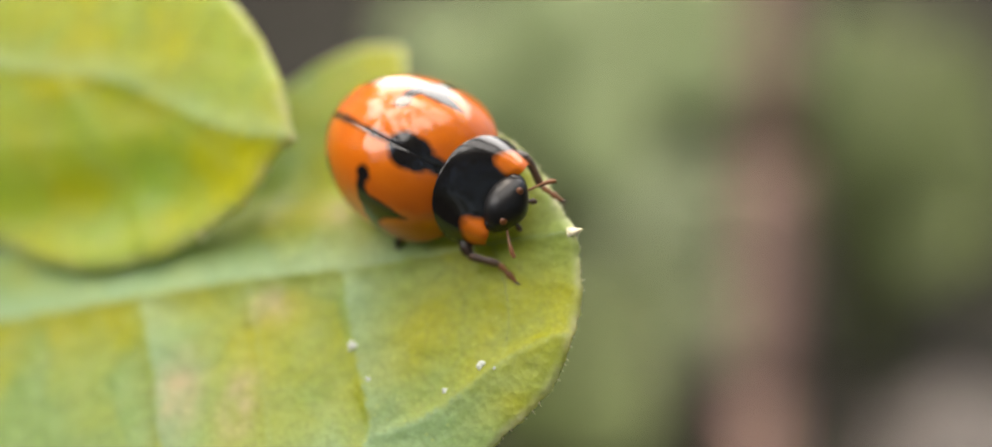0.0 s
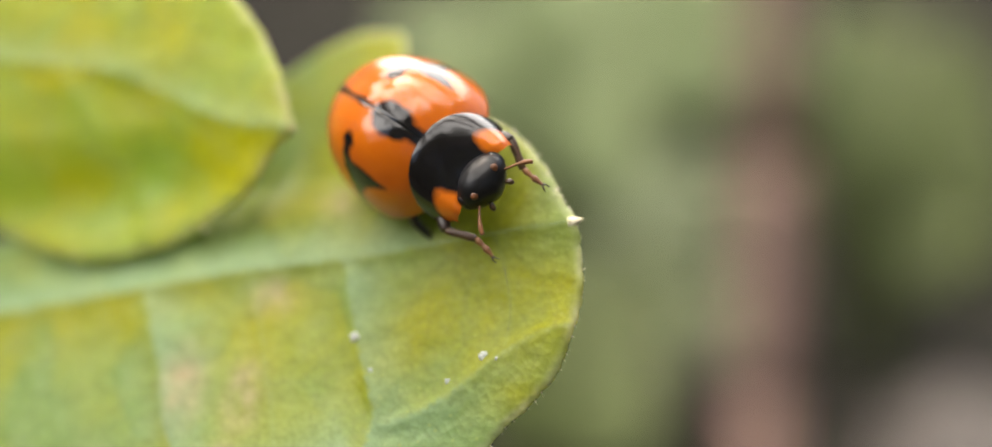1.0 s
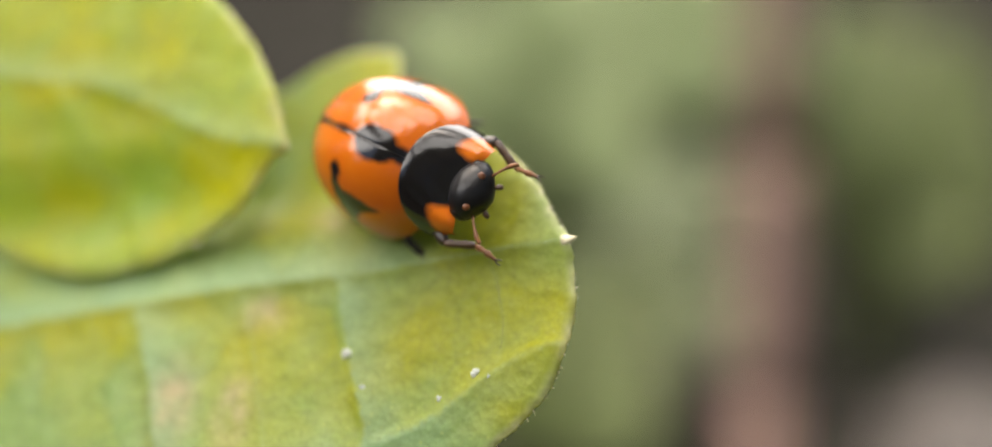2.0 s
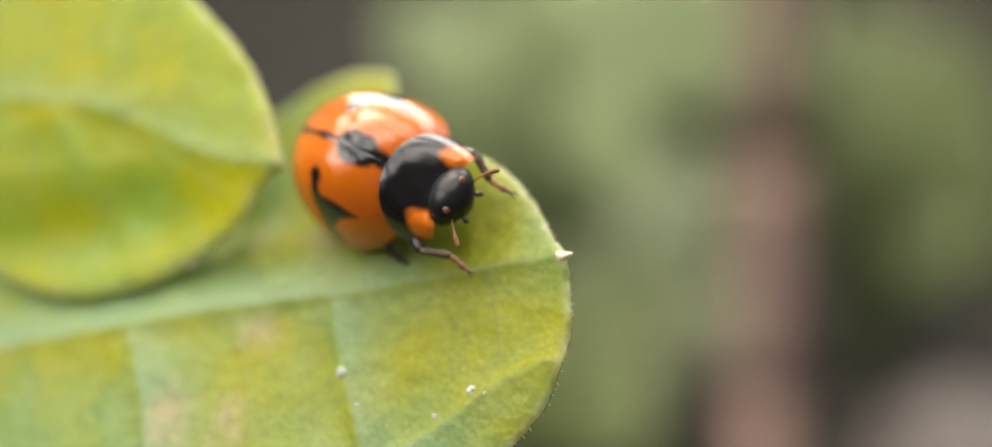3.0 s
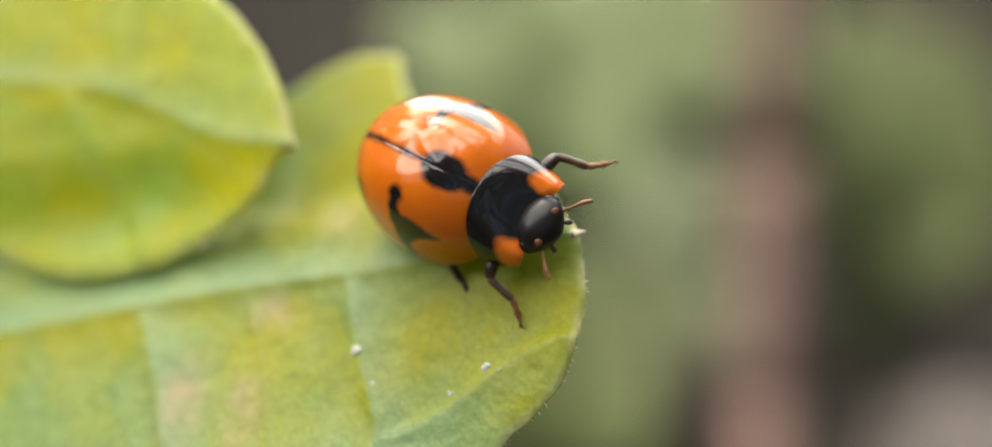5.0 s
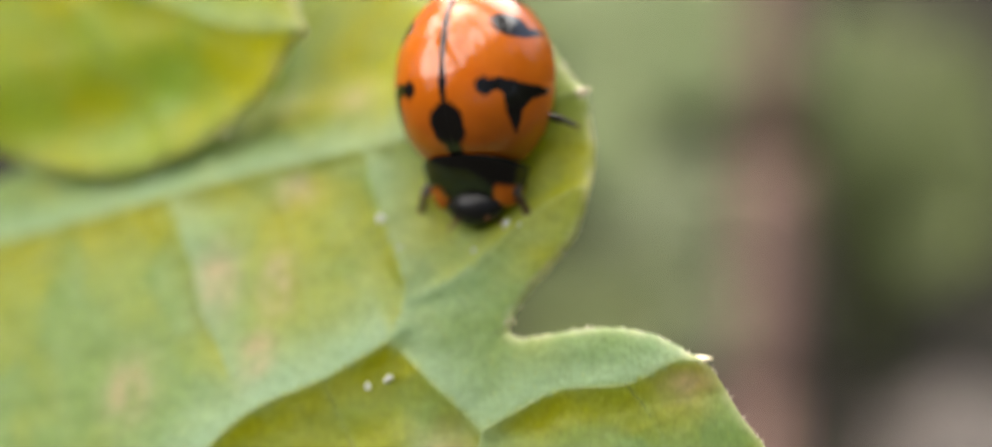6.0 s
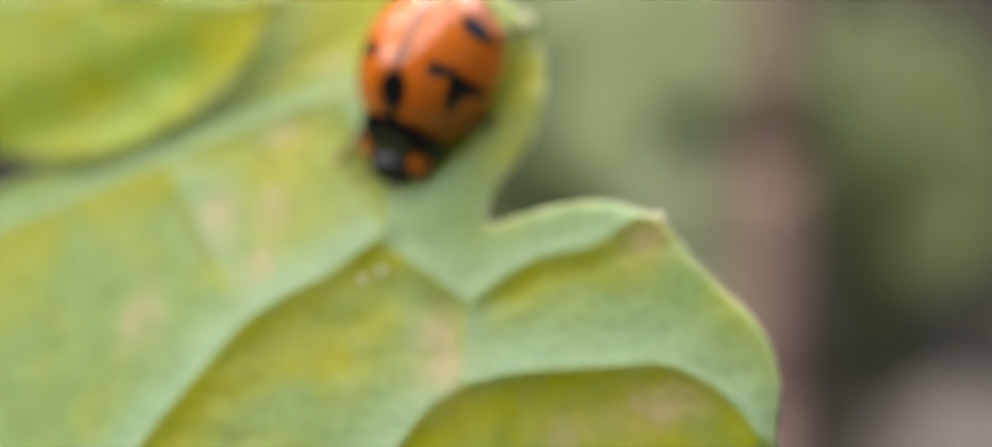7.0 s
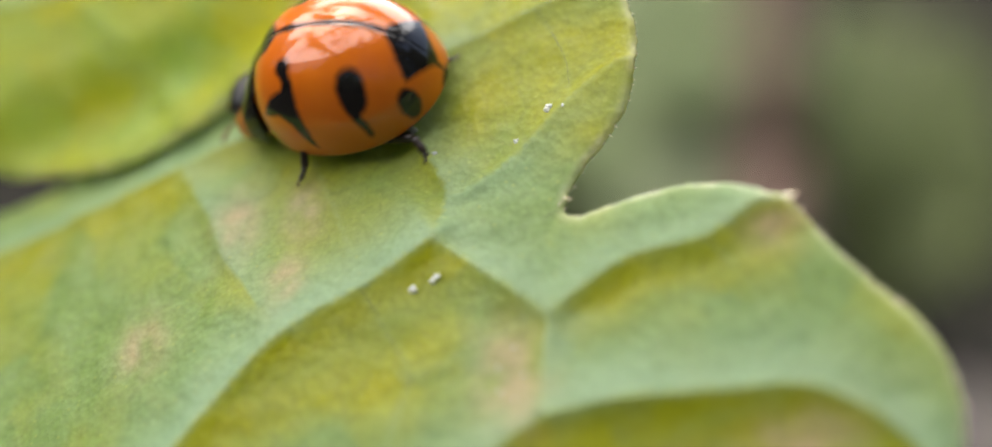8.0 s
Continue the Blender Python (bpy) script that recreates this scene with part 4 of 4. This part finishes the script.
BEETLE_ROWS = (  # seconds, place on the leaf in millimetres, heading, nose down, lean, clearance
    (0, -1.302, 1.409, -34.5, -6.7, 10.7, 0.133),
    (0.25, -1.139, 1.251, -38, -6.8, 8.6, 0.197),
    (0.5, -1.042, 1.155, -40.1, -7, 7.1, 0.235),
    (0.75, -1.194, 1.319, -40, -12.8, 6.2, 0.196),
    (1, -1.346, 1.483, -39.8, -18.7, 5.8, 0.157),
    (1.25, -1.338, 1.456, -39.7, -19.3, 6.1, 0.158),
    (1.5, -1.33, 1.429, -39.7, -19.5, 6.7, 0.161),
    (1.75, -1.361, 1.479, -37.9, -19.6, 9.5, 0.187),
    (2, -1.439, 1.59, -36.3, -19.7, 12.8, 0.221),
    (2.2, -1.606, 1.739, -39.6, -23.1, 14.1, 0.234),
    (2.5, -1.808, 1.781, -38.1, -22.3, 12.8, 0.206),
    (2.75, -1.965, 1.804, -35.5, -21, 10.5, 0.158),
    (3, -2.085, 1.817, -32.8, -19.7, 8.2, 0.11),
    (3.3, -2.144, 1.822, -31.3, -19, 6.9, 0.083),
    (3.5, -1.712, 1.741, -36.3, -22.4, 10.5, 0.152),
    (3.75, -1.496, 1.576, -37.3, -19.6, 13.3, 0.193),
    (4, -1.408, 1.468, -38.2, -16.8, 15, 0.211),
    (4.2, -1.774, 1.675, -42.3, -18.3, 15.5, 0.17),
    (4.5, -1.446, 1.463, -40.7, -16.9, 14, 0.172),
    (4.75, -0.876, 1.09, -37.9, -14.1, 11.4, 0.175),
    (5, -0.305, 0.708, -35.1, -10.1, 8.9, 0.178),
    (5.3, 0.023, 0.459, -33.5, -4.4, 7.4, 0.179),
    (5.4, -0.235, 0.449, -45.4, -1.6, 8.7, 0.165),
    (5.5, -0.494, 0.437, -57.3, 1.8, 10.7, 0.132),
    (5.6, -0.161, 0.037, -57.669, 5.117, 12.725, 0.057),
    (5.7, 0.171, -0.356, -58.039, 8.697, 13.979, 0.015),
    (5.8, -0.017, -0.226, -73.359, 14.379, 8.17, 0.041),
    (5.9, -0.274, -0.09, -92.421, 18.421, 0.296, 0.096),
    (6, -0.383, -0.456, -98.383, 10.194, -1.919, 0.128),
    (6.1, -0.29, -0.859, -101.795, 10.956, -4.238, 0.138),
    (6.2, -0.052, -1.231, -103.494, 11.971, -5.115, 0.137),
    (6.3, 0.202, -1.562, -94.549, 8.64, 0.206, 0.137),
    (6.4, 0.482, -1.79, -79.172, 5.059, 5.523, 0.137),
    (6.5, 0.6, -1.909, -70.697, 2.093, 7.653, 0.139),
    (6.6, 0.465, -1.962, -74.485, 2.475, 6.217, 0.144),
    (6.7, 0.178, -1.992, -84.573, 3.72, 3.084, 0.151),
    (6.8, -0.198, -2.007, -98.397, 5.263, -0.996, 0.158),
    (6.9, -0.608, -2.011, -113.335, 6.548, -5.171, 0.167),
    (7, -0.994, -2.006, -126.507, 7.339, -8.792, 0.174),
    (7.1, -1.235, -1.835, -137.511, 8.041, -12.186, 0.141),
    (7.2, -1.534, -1.578, -150.617, 8.421, -16.175, 0.107),
    (7.3, -1.981, -1.34, -172.176, 1.593, -20.657, 0.144),
    (7.4, -1.998, -1.58, -185.177, -1.157, -11.801, 0.192),
    (7.5, -2.019, -1.829, -192.889, -1.331, -3.438, 0.232),
    (7.6, -2.531, -1.755, -194.981, -0.567, -6.835, 0.212),
    (7.7, -3.256, -1.5, -196.133, 2.248, -8.502, 0.239),
    (7.8, -3.874, -1.471, -196.783, 1.298, -8.07, 0.232),
    (7.9, -4.501, -1.482, -197.223, -0.094, -7.37, 0.202),
    (8, -5.144, -1.482, -197.645, -1.503, -6.59, 0.173),
)


ANT_ROWS = (  # seconds, place under the leaf in millimetres, heading
    (0, 0.3, -3.2, 180), (1.0, -2.1, -3.3, 180), (1.5, -2.9, -3.5, 182), (2.2, -4.2, -3.4, 170), (3.0, -5.8, -1.0, 130), (3.5, -6.9, 2.6, 120), (4.0, -7.8, 5.4, 118), (4.2, -8.4, 6.2, 110), (4.5, -7.0, 4.0, 50), (4.75, -4.5, 1.0, -30),
    (5.0, -1.8, -2.6, -50), (5.3, 0.40, -5.20, -50), (5.4, -0.7, -4.0, -110), (5.8, -2.6, -3.0, -150), (8.0, -5.5, -4.5, -160),
)


def leaf_pose(row):
    t, x, y, z, rx, ry, rz = row
    return CAM @ pose(x * MM, y * MM, z * MM, rx, ry, rz)


def on_leaf(u, v, heading, down, lean, lift):
    """Pose of something that stands on the blade."""
    e = 0.3
    n = Vector((-(blade_curve(u + e, v) - blade_curve(u - e, v)) / (2 * e), -(blade_curve(u, v + e) - blade_curve(u, v - e)) / (2 * e), 1)).normalized()
    a = radians(heading)
    ahead = Vector((math.cos(a), math.sin(a), 0))
    ahead = (ahead - n * n.dot(ahead)).normalized()
    left = n.cross(ahead)
    m = Matrix((ahead, left, n)).transposed().to_4x4()
    spot = Vector((u, v, float(blade_curve(u, v)))) + n * lift
    return Matrix.Translation(spot * MM) @ m @ pose(0, 0, 0, 0, down, 0) @ pose(0, 0, 0, lean, 0, 0)


def under_leaf(u, v, heading):
    return pose(u * MM, v * MM, (float(blade_base(u, v)) - 0.30) * MM, 180, 0, heading)


LEG_SPREAD = {  # seconds and degrees by which a leg is turned from the front towards the back; +1 is the left side
    ("front", 1): ((0, -14), (2, -8), (3.5, -10), (4, 10), (5.3, 56), (5.6, 56), (6.0, -8), (6.6, -18), (8, -30)),
    ("front", -1): ((0, 17), (1, 6), (2, 8), (4.2, 8), (5.3, 68), (5.6, 68), (6.0, 10), (8, 5)),
    ("middle", 1): ((0, 60), (5.6, 60), (6.0, 0), (8, 0)),
    ("middle", -1): ((0, 24), (1, -30), (4.2, -34), (5.5, -10), (8, 0)),
    ("hind", 1): ((0, 38), (6.2, 38), (7.0, 0), (8, 0)),
    ("hind", -1): ((0, 38), (8, 38)),
}


def motions():
    walk(leaf, [(row[0], leaf_pose(row)) for row in LEAF_ROWS])
    walk(beetle, [(b[0], leaf_pose(a) @ on_leaf(*b[1:])) for a, b in zip(LEAF_ROWS, BEETLE_ROWS)])
    times = [row[0] for row in ANT_ROWS]
    spots = []
    for row in LEAF_ROWS:
        u, v, heading = (float(np.interp(row[0], times, [q[k] for q in ANT_ROWS])) for k in (1, 2, 3))
        spots.append((row[0], leaf_pose(row) @ under_leaf(u, v, heading)))
    walk(ant, spots)
    for (which, side), (leg, hip, toe) in HIPS.items():
        phase = (0 if which == "middle" else 1) + (0 if side > 0 else 1)
        rows = []
        for b in BEETLE_ROWS:
            t = b[0]
            rate, size = (1.5, 12) if t > 5.0 else (0.4, 4)
            w = 2 * math.pi * rate * t + math.pi * phase
            swing = side * size * (0.4 if which == "hind" else 1.0) * math.sin(w)
            spread = LEG_SPREAD[(which, side)]
            swing += side * float(np.interp(t, [q[0] for q in spread], [q[1] for q in spread]))
            raised = max(0.0, math.cos(w)) * (0.25 if t > 5.0 else 0.0)
            body = on_leaf(*b[1:])

            def gap(dip):
                q = body @ pose(hip.x, hip.y, hip.z, -side * dip, 0, swing) @ toe / MM
                return q.z - float(blade_base(q.x, q.y)) - 0.16 - raised
            low, high = -35.0, 24.0
            for _ in range(9):
                dip = (low + high) / 2
                low, high = (dip, high) if gap(dip) > 0 else (low, dip)
            rows.append((t, pose(hip.x, hip.y, hip.z, -side * dip, 0, swing)))
        walk(leg, rows)


motions()
